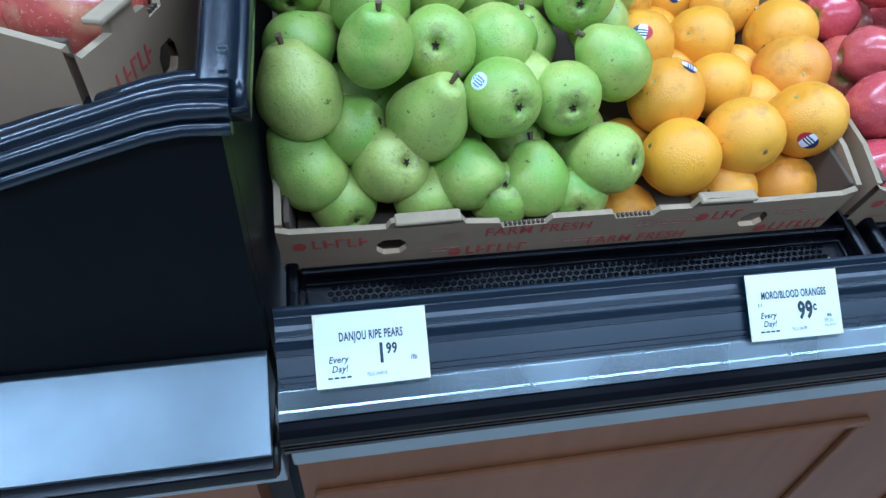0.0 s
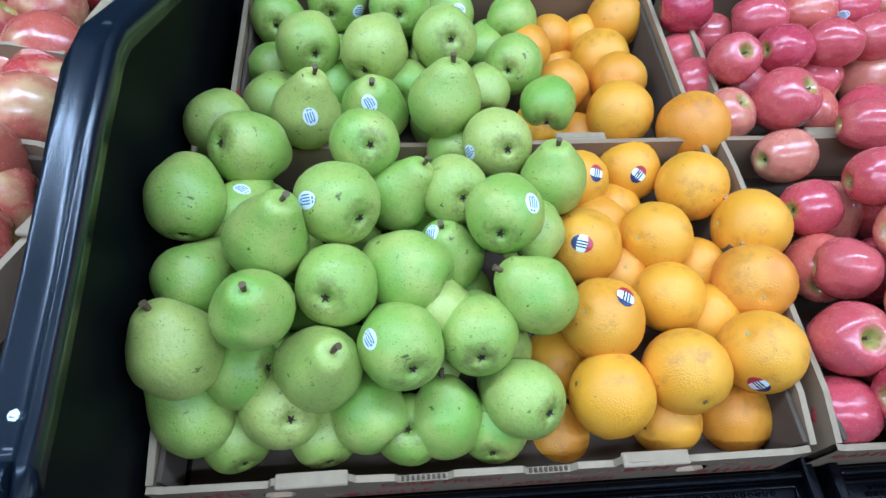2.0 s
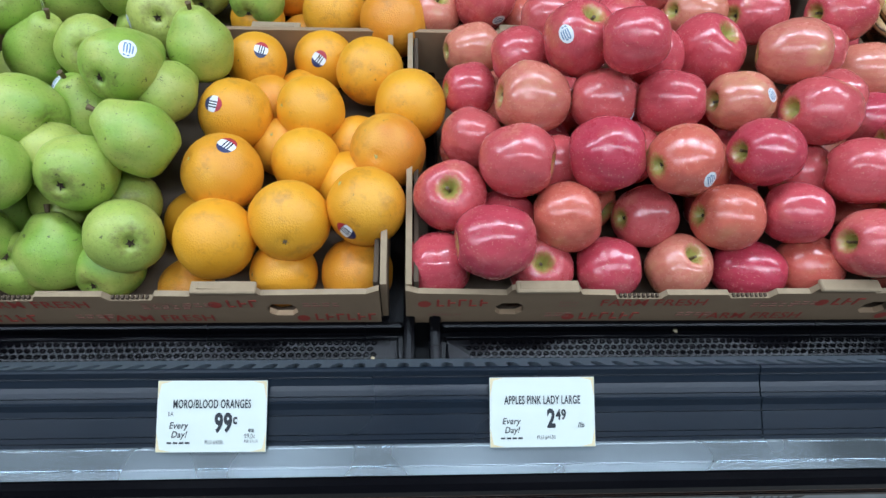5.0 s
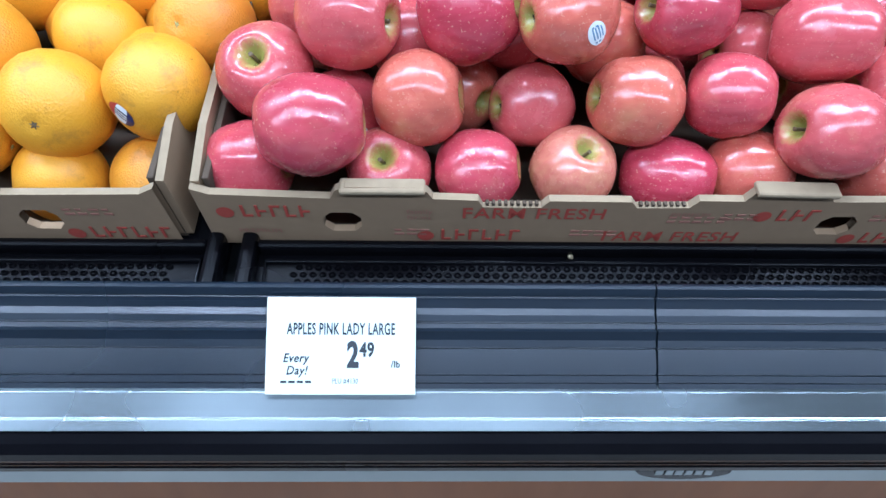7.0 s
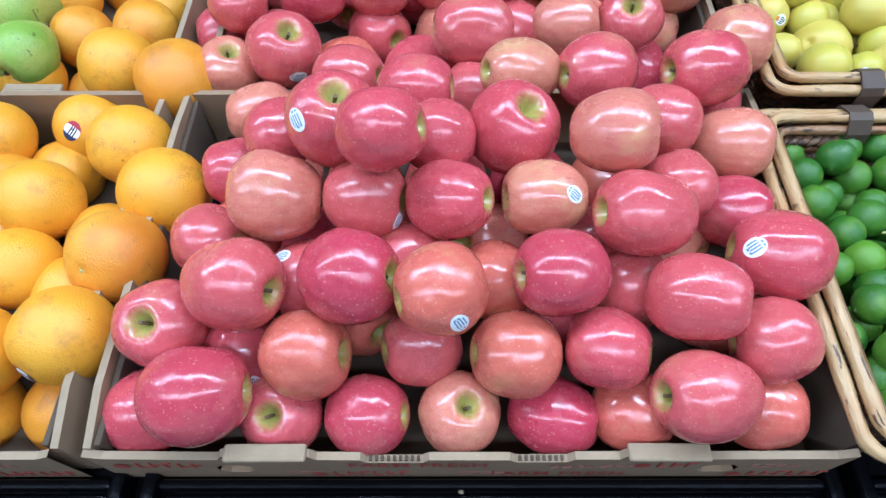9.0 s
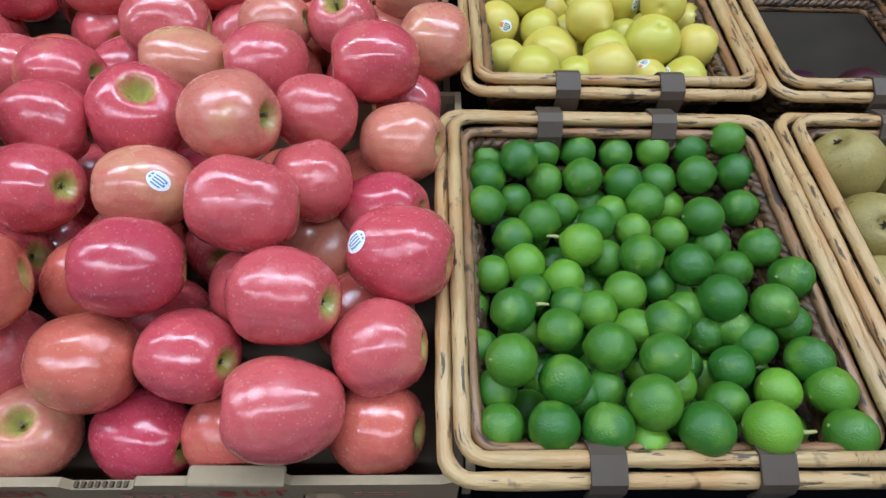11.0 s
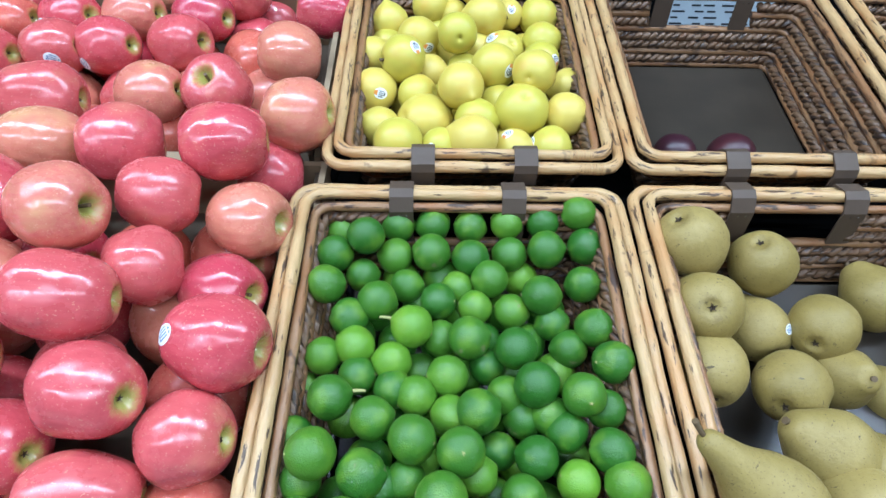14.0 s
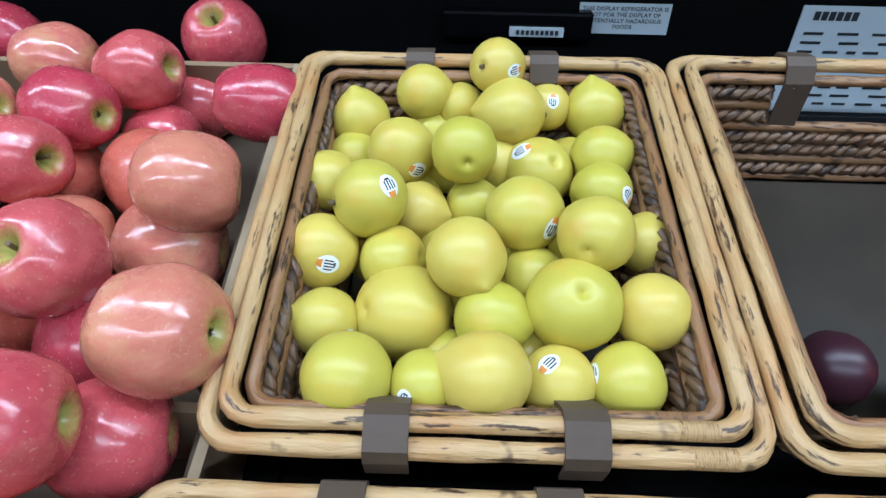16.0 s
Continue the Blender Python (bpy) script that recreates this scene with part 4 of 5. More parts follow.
def stick(points, r0, r1, sides=7):
    bm = bmesh.new()
    tube(bm, points, 1.0, sides)
    n = len(points)
    for i, p in enumerate(points):
        r = r0 + (r1 - r0) * i / (n - 1)
        for v in list(bm.verts)[i * sides:(i + 1) * sides]:
            v.co = Vector(p) + (v.co - Vector(p)) * r
    me = bpy.data.meshes.new("stem")
    bm.to_mesh(me)
    bm.free()
    return me


def star(radius, z, seed, points=5, lift=0.05):
    """A shrivelled flower end."""
    rnd = random.Random(seed)
    bm = bmesh.new()
    c = bm.verts.new((0, 0, z + lift * 0.4))
    ring = []
    for k in range(points * 4):
        r = radius * (1.0 if k % 4 == 0 else 0.5 if k % 2 else 0.38) * rnd.uniform(0.75, 1.2)
        a = k * math.tau / (points * 4)
        ring.append(bm.verts.new((r * math.cos(a), r * math.sin(a), z - lift * rnd.uniform(0.0, 0.7))))
    for k in range(len(ring)):
        bm.faces.new((c, ring[(k + 1) % len(ring)], ring[k]))
    me = bpy.data.meshes.new("calyx")
    bm.to_mesh(me)
    bm.free()
    return me


def with_material(me, *mats):
    for m in mats:
        me.materials.append(m)
    return me


PEAR_STEM = with_material(stick([(0, 0, 1.36), (0.01, 0.01, 1.5), (0.03, 0.03, 1.62), (0.07, 0.04, 1.74), (0.09, 0.03, 1.78)], 0.05, 0.085), STEM)
SQUAT_STEM = with_material(stick([(0, 0, 1.12), (0.02, 0.01, 1.28), (0.05, 0.0, 1.42), (0.06, 0.0, 1.46)], 0.055, 0.095), STEM)
BOSC_STEM = with_material(stick([(0, 0, 2.4), (0.03, 0, 2.6), (0.1, 0.0, 2.85), (0.12, 0.0, 2.9)], 0.05, 0.08), STEM)
APPLE_STEM = with_material(stick([(0, 0, 0.50), (0.02, 0.0, 0.66), (0.05, 0.02, 0.84), (0.06, 0.02, 0.90)], 0.035, 0.05), STEM)
LIME_STEM = with_material(stick([(0, 0, 1.0), (0.03, 0.0, 1.2), (0.10, 0.02, 1.45), (0.16, 0.02, 1.6)], 0.10, 0.06), PALE_CALYX)
PLUM_STEM = with_material(stick([(0, 0, -0.78), (0.02, 0.0, -0.92), (0.06, 0.0, -1.05)], 0.06, 0.08), STEM)
PEAR_CALYX = with_material(star(0.15, -0.865, 3, lift=0.08), CALYX)
APPLE_CALYX = with_material(star(0.09, -0.81, 4, lift=0.06), CALYX)
BUTTON = with_material(star(0.09, 0.925, 5, lift=0.03), PALE_CALYX)
NAVEL = with_material(star(0.11, -0.962, 6, 6, lift=-0.02), STEM)
LIME_BUTTON = with_material(star(0.13, 1.05, 7, lift=-0.03), PALE_CALYX)
LIME_TIP = with_material(star(0.13, -1.015, 8, lift=-0.03), PALE_CALYX)


def sticker(parent, body, way, size, design, spin):
    """A thin oval label that follows the skin, on the side that way points to."""
    from_out = way.normalized()
    hit_, pos, nor, _ = (None, None, None, None)
    tree_ = TREES[body.name]
    pos, nor, _, _ = tree_.ray_cast(from_out * 4, -from_out)
    if pos is None:
        return
    u = nor.orthogonal().normalized()
    u = (Matrix.Rotation(spin, 3, nor) @ u).normalized()
    w = nor.cross(u)
    bm = bmesh.new()
    n = 12
    grid = {}
    for i in range(n + 1):
        for j in range(n + 1):
            a, b = 2 * i / n - 1, 2 * j / n - 1
            x, y = a * math.sqrt(1 - b * b / 2), b * math.sqrt(1 - a * a / 2)
            p = pos + u * x * size * 0.80 + w * y * size
            h, hn, _, _ = tree_.ray_cast(p + nor * 0.6, -nor)
            grid[i, j] = bm.verts.new((h + hn * 0.012) if h is not None else p)
    for i in range(n):
        for j in range(n):
            f = bm.faces.new((grid[i, j], grid[i + 1, j], grid[i + 1, j + 1], grid[i, j + 1]))
            f.smooth = True
            if design == "blue":
                f.material_index = 1 if (3 <= j <= 8 and 2 <= i <= 9 and i % 2 == 0) or (j in (2, 10) and 4 <= i <= 8 and i % 3) else 0
            elif design == "citrus":
                f.material_index = 2 if j >= 9 else 3 if j <= 2 else (1 if 3 <= i <= 8 and i % 2 == 0 else 0)
            else:
                f.material_index = 2 if j >= 9 and 3 <= i <= 8 else (1 if 3 <= j <= 7 and 2 <= i <= 9 and i % 2 == 0 or (j == 2 and 4 <= i <= 7) else 0)
    bmesh.ops.recalc_face_normals(bm, faces=bm.faces[:])
    mats = {"blue": (WHITE, BLUE), "citrus": (WHITE, PRINT, CRIMSON, NAVY), "plum": (WHITE, PRINT, TANGERINE)}[design]
    part("sticker", bm, mats, parent, {"blue": "white oval sticker with blue bars", "citrus": "oval sticker in red, white and navy", "plum": "white oval sticker with an orange mark"}[design])


from mathutils.bvhtree import BVHTree
TREES = {}


def variants(shapes, material, count, lumps, seg=24, ribs=0, rib=0.0):
    made = []
    for k in range(count):
        me = with_material(lathe(shapes[k % len(shapes)], seg, lumps, k * 7 + len(TREES), ribs, rib), material)
        TREES[me.name] = BVHTree.FromPolygons([v.co for v in me.vertices], [p.vertices for p in me.polygons])
        made.append(me)
    return made


def direction(az, el):
    a, e = radians(az), radians(el)
    return Vector((math.cos(e) * math.cos(a), math.cos(e) * math.sin(a), math.sin(e)))


def pile(name, label, category, group, rows, meshes, extras, stickers, size, design, seed, choose=None):
    """Lays out fruit; each row gives place, diameter in millimetres, where its stem points and, for some, how long it is drawn."""
    rnd = random.Random(seed)
    marks = {i: (a, e) for i, a, e in stickers}
    for i, (x, y, z, mm, az, el, *more) in enumerate(rows):
        k = choose(i, rnd) if choose else rnd.randrange(len(meshes))
        me = meshes[k % len(meshes)]
        ob = new(name, me)
        q = direction(az, el).to_track_quat("Z", "Y") @ Euler((0, 0, rnd.uniform(0, math.tau))).to_quaternion()
        ob.matrix_world = Matrix.LocRotScale((x, y, z), q, (mm / 2000, mm / 2000, mm / 2000 * (0.94 * more[0] if more else 1.0)))
        tagged(ob, label, category, group)
        for pname, mesh, chance in extras(k, i, rnd):
            if rnd.random() < chance:
                shared(pname, mesh, ob)
        if i in marks:
            sticker(ob, me, q.inverted() @ direction(*marks[i]), size, design, rnd.uniform(-0.6, 0.6))


PEAR_ROW_1 = [
    (-0.013, 0.309, 0.952, 65, 114, 11), (0.144, 0.309, 0.945, 65, 86, -59), (0.066, 0.309, 0.951, 65, 103, 13), (0.033, 0.311, 0.988, 70, 121, -35),
    (-0.041, 0.312, 0.985, 72, 148, 58), (0.225, 0.309, 0.940, 65, 78, -6), (0.108, 0.311, 0.972, 70, 130, 17), (0.178, 0.310, 0.957, 69, 97, 60),
    (0.250, 0.314, 0.979, 73, 125, -24), (0.069, 0.325, 1.026, 74, -50, 62), (-0.043, 0.329, 1.053, 75, 144, 75), (0.001, 0.334, 1.013, 65, 166, -26),
    (0.139, 0.334, 1.041, 74, 107, -13), (0.024, 0.336, 1.092, 65, -76, 70),
]
PEAR_ROW_2 = [
    (0.209, 0.353, 1.027, 72, 87, -13), (0.265, 0.378, 1.048, 72, 169, 38), (0.175, 0.378, 1.029, 65, 112, 0), (0.086, 0.380, 1.071, 73, 76, -26),
    (-0.042, 0.398, 1.064, 65, 50, 7), (0.150, 0.400, 1.061, 76, 151, 5), (0.027, 0.410, 1.099, 73, -20, 66), (0.189, 0.440, 1.038, 69, -172, 79),
    (0.087, 0.441, 1.111, 75, 129, -7), (0.240, 0.442, 1.092, 74, 74, -6), (0.270, 0.448, 1.059, 65, 60, 8), (-0.045, 0.450, 1.111, 71, 88, 29),
    (-0.006, 0.462, 1.080, 65, 68, 19), (0.196, 0.480, 1.092, 66, 102, -22),
]
PEAR_ROW_3 = [
    (0.141, 0.483, 1.083, 66, -11, 58), (0.300, 0.502, 1.082, 69, 139, 87), (0.111, 0.508, 1.128, 66, 105, -30), (-0.000, 0.515, 1.120, 73, 44, -37),
    (0.249, 0.554, 1.094, 74, 100, -22), (-0.045, 0.589, 1.101, 72, 121, -21), (0.209, 0.589, 1.061, 65, 77, -3), (0.046, 0.603, 1.103, 74, -29, 72),
    (0.197, 0.609, 1.112, 80, -28, 80), (0.119, 0.635, 1.085, 77, -97, 68), (0.329, 0.662, 1.073, 68, 77, 12), (-0.007, 0.683, 1.071, 65, 77, 22),
    (0.255, 0.696, 1.072, 65, 88, 18), (0.157, 0.699, 1.079, 65, 74, -6),
]
PEAR_ROW_4 = [
    (0.121, 0.703, 1.127, 78, 68, 18), (0.072, 0.709, 1.074, 65, 66, 12), (0.041, 0.723, 1.124, 78, 109, -7), (0.205, 0.728, 1.128, 78, 100, -24),
    (0.296, 0.729, 1.093, 75, 66, -13), (-0.010, 0.752, 1.078, 65, 58, 8), (0.154, 0.801, 1.138, 78, 86, -7), (0.263, 0.803, 1.074, 69, 69, 22),
    (-0.007, 0.819, 1.115, 71, 95, -8), (0.307, 0.829, 1.106, 68, 70, 23), (0.071, 0.837, 1.130, 79, 79, 2), (0.226, 0.856, 1.106, 65, 100, 20),
]
PEAR_ROWS = PEAR_ROW_1 + PEAR_ROW_2 + PEAR_ROW_3 + PEAR_ROW_4
PEAR_STICKERS = [(4, 157, 75), (5, -69, 82), (12, -157, 41), (21, -165, 64), (22, -138, 34), (23, -41, 45), (26, 24, 78), (32, -149, 3), (35, -75, 26), (37, -98, 42), (52, -44, -2), (53, -72, 30)]
ORANGE_ROW_1 = [
    (0.397, 0.311, 0.930, 70, 25, -20), (0.335, 0.317, 0.972, 81, -8, -21), (0.471, 0.317, 0.923, 77, -179, 2), (0.294, 0.317, 0.897, 72, 5, 9),
    (0.407, 0.331, 0.985, 82, 93, -9), (0.483, 0.341, 0.995, 81, 179, 49), (0.298, 0.376, 0.941, 75, 10, -10), (0.335, 0.379, 1.007, 81, -157, 43),
    (0.460, 0.399, 0.978, 70, 157, 2), (0.414, 0.411, 0.999, 74, 158, 15), (0.503, 0.415, 1.010, 83, -108, 25), (0.382, 0.457, 0.986, 70, -115, 58),
    (0.466, 0.463, 0.985, 70, 164, -13), (0.334, 0.464, 1.024, 80, 163, -18),
]
ORANGE_ROW_2 = [
    (0.415, 0.473, 1.025, 77, -150, 26), (0.526, 0.485, 1.024, 83, 177, 8), (0.478, 0.544, 1.036, 81, 0, -24), (0.395, 0.550, 0.996, 70, -8, 8),
    (0.344, 0.551, 1.042, 71, 23, -24), (0.418, 0.588, 1.027, 76, 87, -33), (0.505, 0.630, 1.059, 87, 19, 11), (0.425, 0.669, 1.055, 84, 167, 6),
    (0.381, 0.685, 1.009, 70, 17, -13), (0.398, 0.760, 1.018, 70, 9, 16), (0.434, 0.802, 1.061, 85, -101, 23), (0.483, 0.811, 1.024, 70, -11, -22),
    (0.382, 0.839, 1.027, 70, 155, 14), (0.466, 0.860, 1.092, 82, -115, 45),
]
ORANGE_ROW_3 = [
    (0.372, 0.860, 1.066, 68, 13, -20), (0.422, 0.860, 1.066, 66, 154, -12),
]
ORANGE_ROWS = ORANGE_ROW_1 + ORANGE_ROW_2 + ORANGE_ROW_3
ORANGE_STICKERS = [(5, -117, -4), (7, -18, 70), (13, -118, 45), (18, -57, 48), (19, -92, 30)]
APPLE_ROW_1 = [
    (0.977, 0.282, 0.999, 66, 188, 12, 1.22, "n"), (0.607, 0.283, 1.001, 72, 185, 0, 1.11, "c"), (1.034, 0.293, 0.963, 66, 164, -12, 1.00, "o"), (0.658, 0.296, 0.952, 66, -100, 55, 1.00, "n"),
    (0.556, 0.294, 0.959, 66, 166, -12, 1.00, "n"), (0.798, 0.294, 0.955, 65, -53, 67, 1.00, "p"), (0.727, 0.293, 0.955, 63, 171, -14, 1.08, "c"), (0.936, 0.295, 0.955, 66, 166, -14, 1.00, "o"),
    (0.874, 0.295, 0.950, 62, 158, -8, 1.22, "c"), (0.911, 0.317, 1.008, 63, 159, -12, 1.04, "n"), (0.841, 0.317, 1.002, 67, 6, -10, 1.05, "o"),
]
APPLE_ROW_2 = [
    (0.681, 0.318, 1.002, 68, -8, 10, 1.03, "o"), (1.036, 0.322, 1.012, 65, 172, -9, 1.00, "n"), (0.784, 0.330, 1.061, 67, 21, -3, 1.02, "o"), (0.974, 0.337, 1.044, 66, 157, -12, 1.16, "n"),
    (0.768, 0.338, 0.984, 66, 18, -11, 1.00, "n"), (0.623, 0.340, 0.976, 66, 7, -16, 1.00, "n"), (0.567, 0.342, 1.007, 72, -98, 53, 1.00, "n"), (0.630, 0.347, 1.048, 70, -19, 6, 1.08, "n"),
    (0.874, 0.350, 1.057, 65, 192, 8, 1.12, "c"), (0.718, 0.350, 1.054, 73, 165, -16, 1.05, "c"), (0.940, 0.376, 1.011, 66, 13, -11, 1.00, "n"),
]
APPLE_ROW_3 = [
    (0.828, 0.377, 1.019, 66, 162, -13, 1.00, "o"), (1.048, 0.378, 1.047, 70, -15, 1, 1.11, "n"), (0.674, 0.380, 1.017, 66, 10, -16, 1.00, "n"), (0.941, 0.393, 1.077, 67, 185, 8, 1.20, "n"),
    (0.756, 0.394, 1.025, 66, 174, -11, 1.00, "n"), (0.592, 0.411, 1.031, 62, 157, -12, 1.02, "n"), (0.792, 0.411, 1.077, 63, 158, -16, 1.14, "n"), (0.867, 0.416, 1.075, 62, 187, 3, 1.14, "p"),
    (0.742, 0.417, 1.138, 62, 170, -11, 1.08, "n"), (0.724, 0.419, 1.072, 65, -11, 1, 1.05, "n"), (0.652, 0.420, 1.073, 73, 187, 7, 1.07, "p"),
]
APPLE_ROW_4 = [
    (0.979, 0.438, 1.066, 62, 22, -11, 0.99, "n"), (1.032, 0.441, 1.038, 62, -22, 11, 1.19, "c"), (0.923, 0.452, 1.112, 66, -18, 11, 1.12, "p"), (0.699, 0.459, 1.119, 74, -56, 68, 1.00, "n"),
    (0.782, 0.465, 1.098, 62, 13, -13, 1.03, "n"), (0.845, 0.481, 1.096, 77, -50, 58, 1.00, "n"), (0.646, 0.491, 1.085, 62, 174, -15, 1.04, "n"), (0.593, 0.496, 1.039, 63, 14, -8, 0.96, "n"),
    (1.045, 0.499, 1.067, 65, -18, 6, 1.12, "p"), (0.976, 0.499, 1.091, 63, 13, -16, 1.08, "n"), (0.762, 0.537, 1.102, 62, -8, 6, 1.16, "n"),
]
APPLE_ROW_5 = [
    (1.022, 0.546, 1.115, 68, 190, 2, 1.14, "n"), (0.927, 0.557, 1.106, 69, 20, -7, 1.09, "n"), (0.857, 0.558, 1.106, 62, 18, -13, 1.22, "p"), (1.046, 0.579, 1.061, 66, 12, -6, 1.00, "n"),
    (0.602, 0.580, 1.048, 65, 15, -3, 1.13, "p"), (0.694, 0.585, 1.087, 62, -16, 8, 1.17, "n"), (0.819, 0.601, 1.059, 66, 163, -11, 1.00, "n"), (1.074, 0.611, 1.108, 71, 172, -9, 0.97, "p"),
    (0.816, 0.641, 1.109, 71, 5, -4, 1.22, "n"), (0.619, 0.645, 1.085, 77, -50, 56, 1.00, "n"), (0.553, 0.648, 1.061, 69, -42, 63, 1.00, "p"),
]
APPLE_ROW_6 = [
    (0.916, 0.663, 1.105, 63, 167, -13, 1.15, "p"), (0.981, 0.668, 1.106, 71, -103, 51, 1.00, "n"), (0.566, 0.695, 1.114, 62, -89, 50, 1.00, "n"), (0.599, 0.708, 1.066, 66, 8, -10, 1.00, "n"),
    (0.535, 0.717, 1.068, 66, 18, -3, 1.00, "n"), (0.642, 0.718, 1.115, 62, 17, -8, 1.21, "c"), (0.715, 0.731, 1.117, 62, 169, -4, 1.19, "n"), (1.042, 0.739, 1.118, 69, 10, -12, 1.06, "p"),
    (0.784, 0.744, 1.119, 62, 166, -9, 1.19, "n"), (0.841, 0.748, 1.120, 62, 161, -10, 1.22, "n"), (0.916, 0.758, 1.121, 62, -19, 12, 1.22, "n"),
]
APPLE_ROW_7 = [
    (0.537, 0.777, 1.077, 66, 168, -3, 1.00, "n"), (0.636, 0.784, 1.126, 62, 159, -15, 1.22, "n"), (0.710, 0.798, 1.128, 62, 173, -11, 1.22, "o"), (0.538, 0.802, 1.132, 62, 168, -10, 1.14, "c"),
    (0.776, 0.808, 1.130, 62, 158, -15, 1.22, "n"), (0.588, 0.815, 1.087, 66, 9, -8, 1.00, "n"), (0.929, 0.815, 1.132, 65, 158, -4, 1.14, "c"), (0.848, 0.815, 1.132, 62, 166, -10, 1.22, "p"),
    (1.071, 0.829, 1.134, 62, 11, -14, 1.22, "c"), (0.976, 0.846, 1.088, 66, 10, -4, 1.00, "n"), (0.695, 0.853, 1.139, 62, 21, -7, 1.22, "n"),
]
APPLE_ROW_8 = [
    (0.964, 0.862, 1.144, 62, -11, 12, 1.14, "n"), (0.882, 0.888, 1.141, 62, 13, -6, 1.14, "p"), (0.988, 0.905, 1.097, 66, 22, -8, 1.00, "n"), (0.706, 0.911, 1.143, 62, 172, -12, 1.22, "n"),
    (0.808, 0.933, 1.144, 62, 5, -12, 1.22, "c"), (1.010, 0.941, 1.145, 71, -96, 54, 1.00, "n"), (0.696, 1.024, 1.100, 66, 15, -12, 1.00, "n"),
]
APPLE_ROWS = APPLE_ROW_1 + APPLE_ROW_2 + APPLE_ROW_3 + APPLE_ROW_4 + APPLE_ROW_5 + APPLE_ROW_6 + APPLE_ROW_7 + APPLE_ROW_8
APPLE_STICKERS = [(36, -127, 28), (53, -59, -22), (29, -46, 34), (13, -66, 2), (23, -158, 32), (31, -36, -10), (24, -175, 62), (16, -64, -2), (64, -128, -21), (70, -133, 1), (55, -83, -34), (63, -74, -2)]
LIME_ROW_1 = [
    (1.237, 0.262, 1.007, 34, 14, -24), (1.277, 0.263, 1.007, 34, -9, 0), (1.206, 0.265, 0.987, 30, 5, 3), (1.334, 0.267, 0.995, 32, -11, -18),
    (1.179, 0.267, 1.001, 32, 117, 54), (1.146, 0.270, 0.998, 33, 134, 50), (1.114, 0.276, 0.989, 31, 16, -23), (1.209, 0.279, 1.011, 35, -2, -22),
    (1.313, 0.288, 0.967, 27, 156, -10), (1.264, 0.291, 0.993, 30, -7, 3), (1.334, 0.296, 1.001, 32, 15, 5), (1.168, 0.297, 0.992, 30, 160, 4),
    (1.156, 0.298, 1.008, 34, -6, 7), (1.185, 0.301, 0.993, 30, 170, -3),
]
LIME_ROW_2 = [
    (1.303, 0.301, 0.994, 30, -4, -26), (1.113, 0.303, 0.991, 30, -170, -22), (1.233, 0.305, 0.995, 30, 21, 14), (1.122, 0.308, 1.016, 35, 20, -24),
    (1.222, 0.308, 1.019, 33, 94, -54), (1.327, 0.317, 1.007, 32, -173, 6), (1.276, 0.317, 0.998, 31, 170, 11), (1.189, 0.320, 1.015, 34, 159, -16),
    (1.251, 0.332, 0.983, 28, 166, -8), (1.103, 0.335, 0.996, 30, -1, -1), (1.299, 0.336, 1.001, 31, 11, 15), (1.160, 0.341, 1.009, 32, 9, 15),
    (1.236, 0.345, 1.012, 33, 21, 14), (1.289, 0.349, 1.003, 30, 16, 6),
]
LIME_ROW_3 = [
    (1.216, 0.349, 1.002, 30, -5, -10), (1.270, 0.351, 0.995, 29, -175, -6), (1.311, 0.351, 1.024, 32, 95, -31), (1.331, 0.354, 1.004, 30, 24, -5),
    (1.128, 0.356, 1.013, 33, 12, 10), (1.279, 0.362, 1.021, 34, -179, -19), (1.191, 0.363, 1.006, 31, 24, 9), (1.258, 0.365, 1.005, 30, 15, 10),
    (1.173, 0.371, 1.004, 30, 23, -13), (1.214, 0.377, 1.012, 32, 8, -11), (1.145, 0.382, 1.006, 30, 169, -17), (1.101, 0.384, 0.988, 28, 19, -20),
    (1.340, 0.384, 1.021, 33, 16, -18), (1.171, 0.391, 1.012, 31, 172, 4),
]
LIME_ROW_4 = [
    (1.246, 0.395, 1.002, 29, 19, 11), (1.267, 0.396, 1.022, 33, 173, -17), (1.117, 0.399, 1.009, 30, 166, 7), (1.142, 0.403, 1.016, 32, 155, 9),
    (1.231, 0.405, 1.024, 34, -7, 23), (1.186, 0.414, 1.027, 34, 157, 6), (1.314, 0.415, 1.001, 32, -176, 4), (1.209, 0.417, 1.010, 30, 157, -15),
    (1.334, 0.423, 1.018, 32, 68, 69), (1.135, 0.429, 1.021, 32, 179, -9), (1.302, 0.436, 1.009, 30, -173, -16), (1.157, 0.441, 1.029, 33, -10, -8),
    (1.269, 0.446, 1.013, 30, -11, -13), (1.238, 0.449, 1.014, 30, 4, -24),
]
LIME_ROW_5 = [
    (1.293, 0.449, 1.029, 34, 4, -4), (1.207, 0.451, 1.019, 31, 157, -22), (1.114, 0.454, 1.035, 33, -7, 12), (1.331, 0.466, 1.026, 32, -8, 14),
    (1.251, 0.470, 1.028, 33, 15, -11), (1.224, 0.470, 1.017, 30, 0, 2), (1.180, 0.470, 1.019, 30, -7, 14), (1.141, 0.481, 1.021, 30, 15, -4),
    (1.235, 0.489, 1.036, 33, 165, -5), (1.117, 0.490, 1.038, 33, 163, 2), (1.201, 0.494, 1.037, 34, 166, 5), (1.169, 0.497, 1.030, 32, -176, 12),
    (1.144, 0.497, 1.053, 33, -124, -7), (1.303, 0.501, 1.036, 34, -6, 14),
]
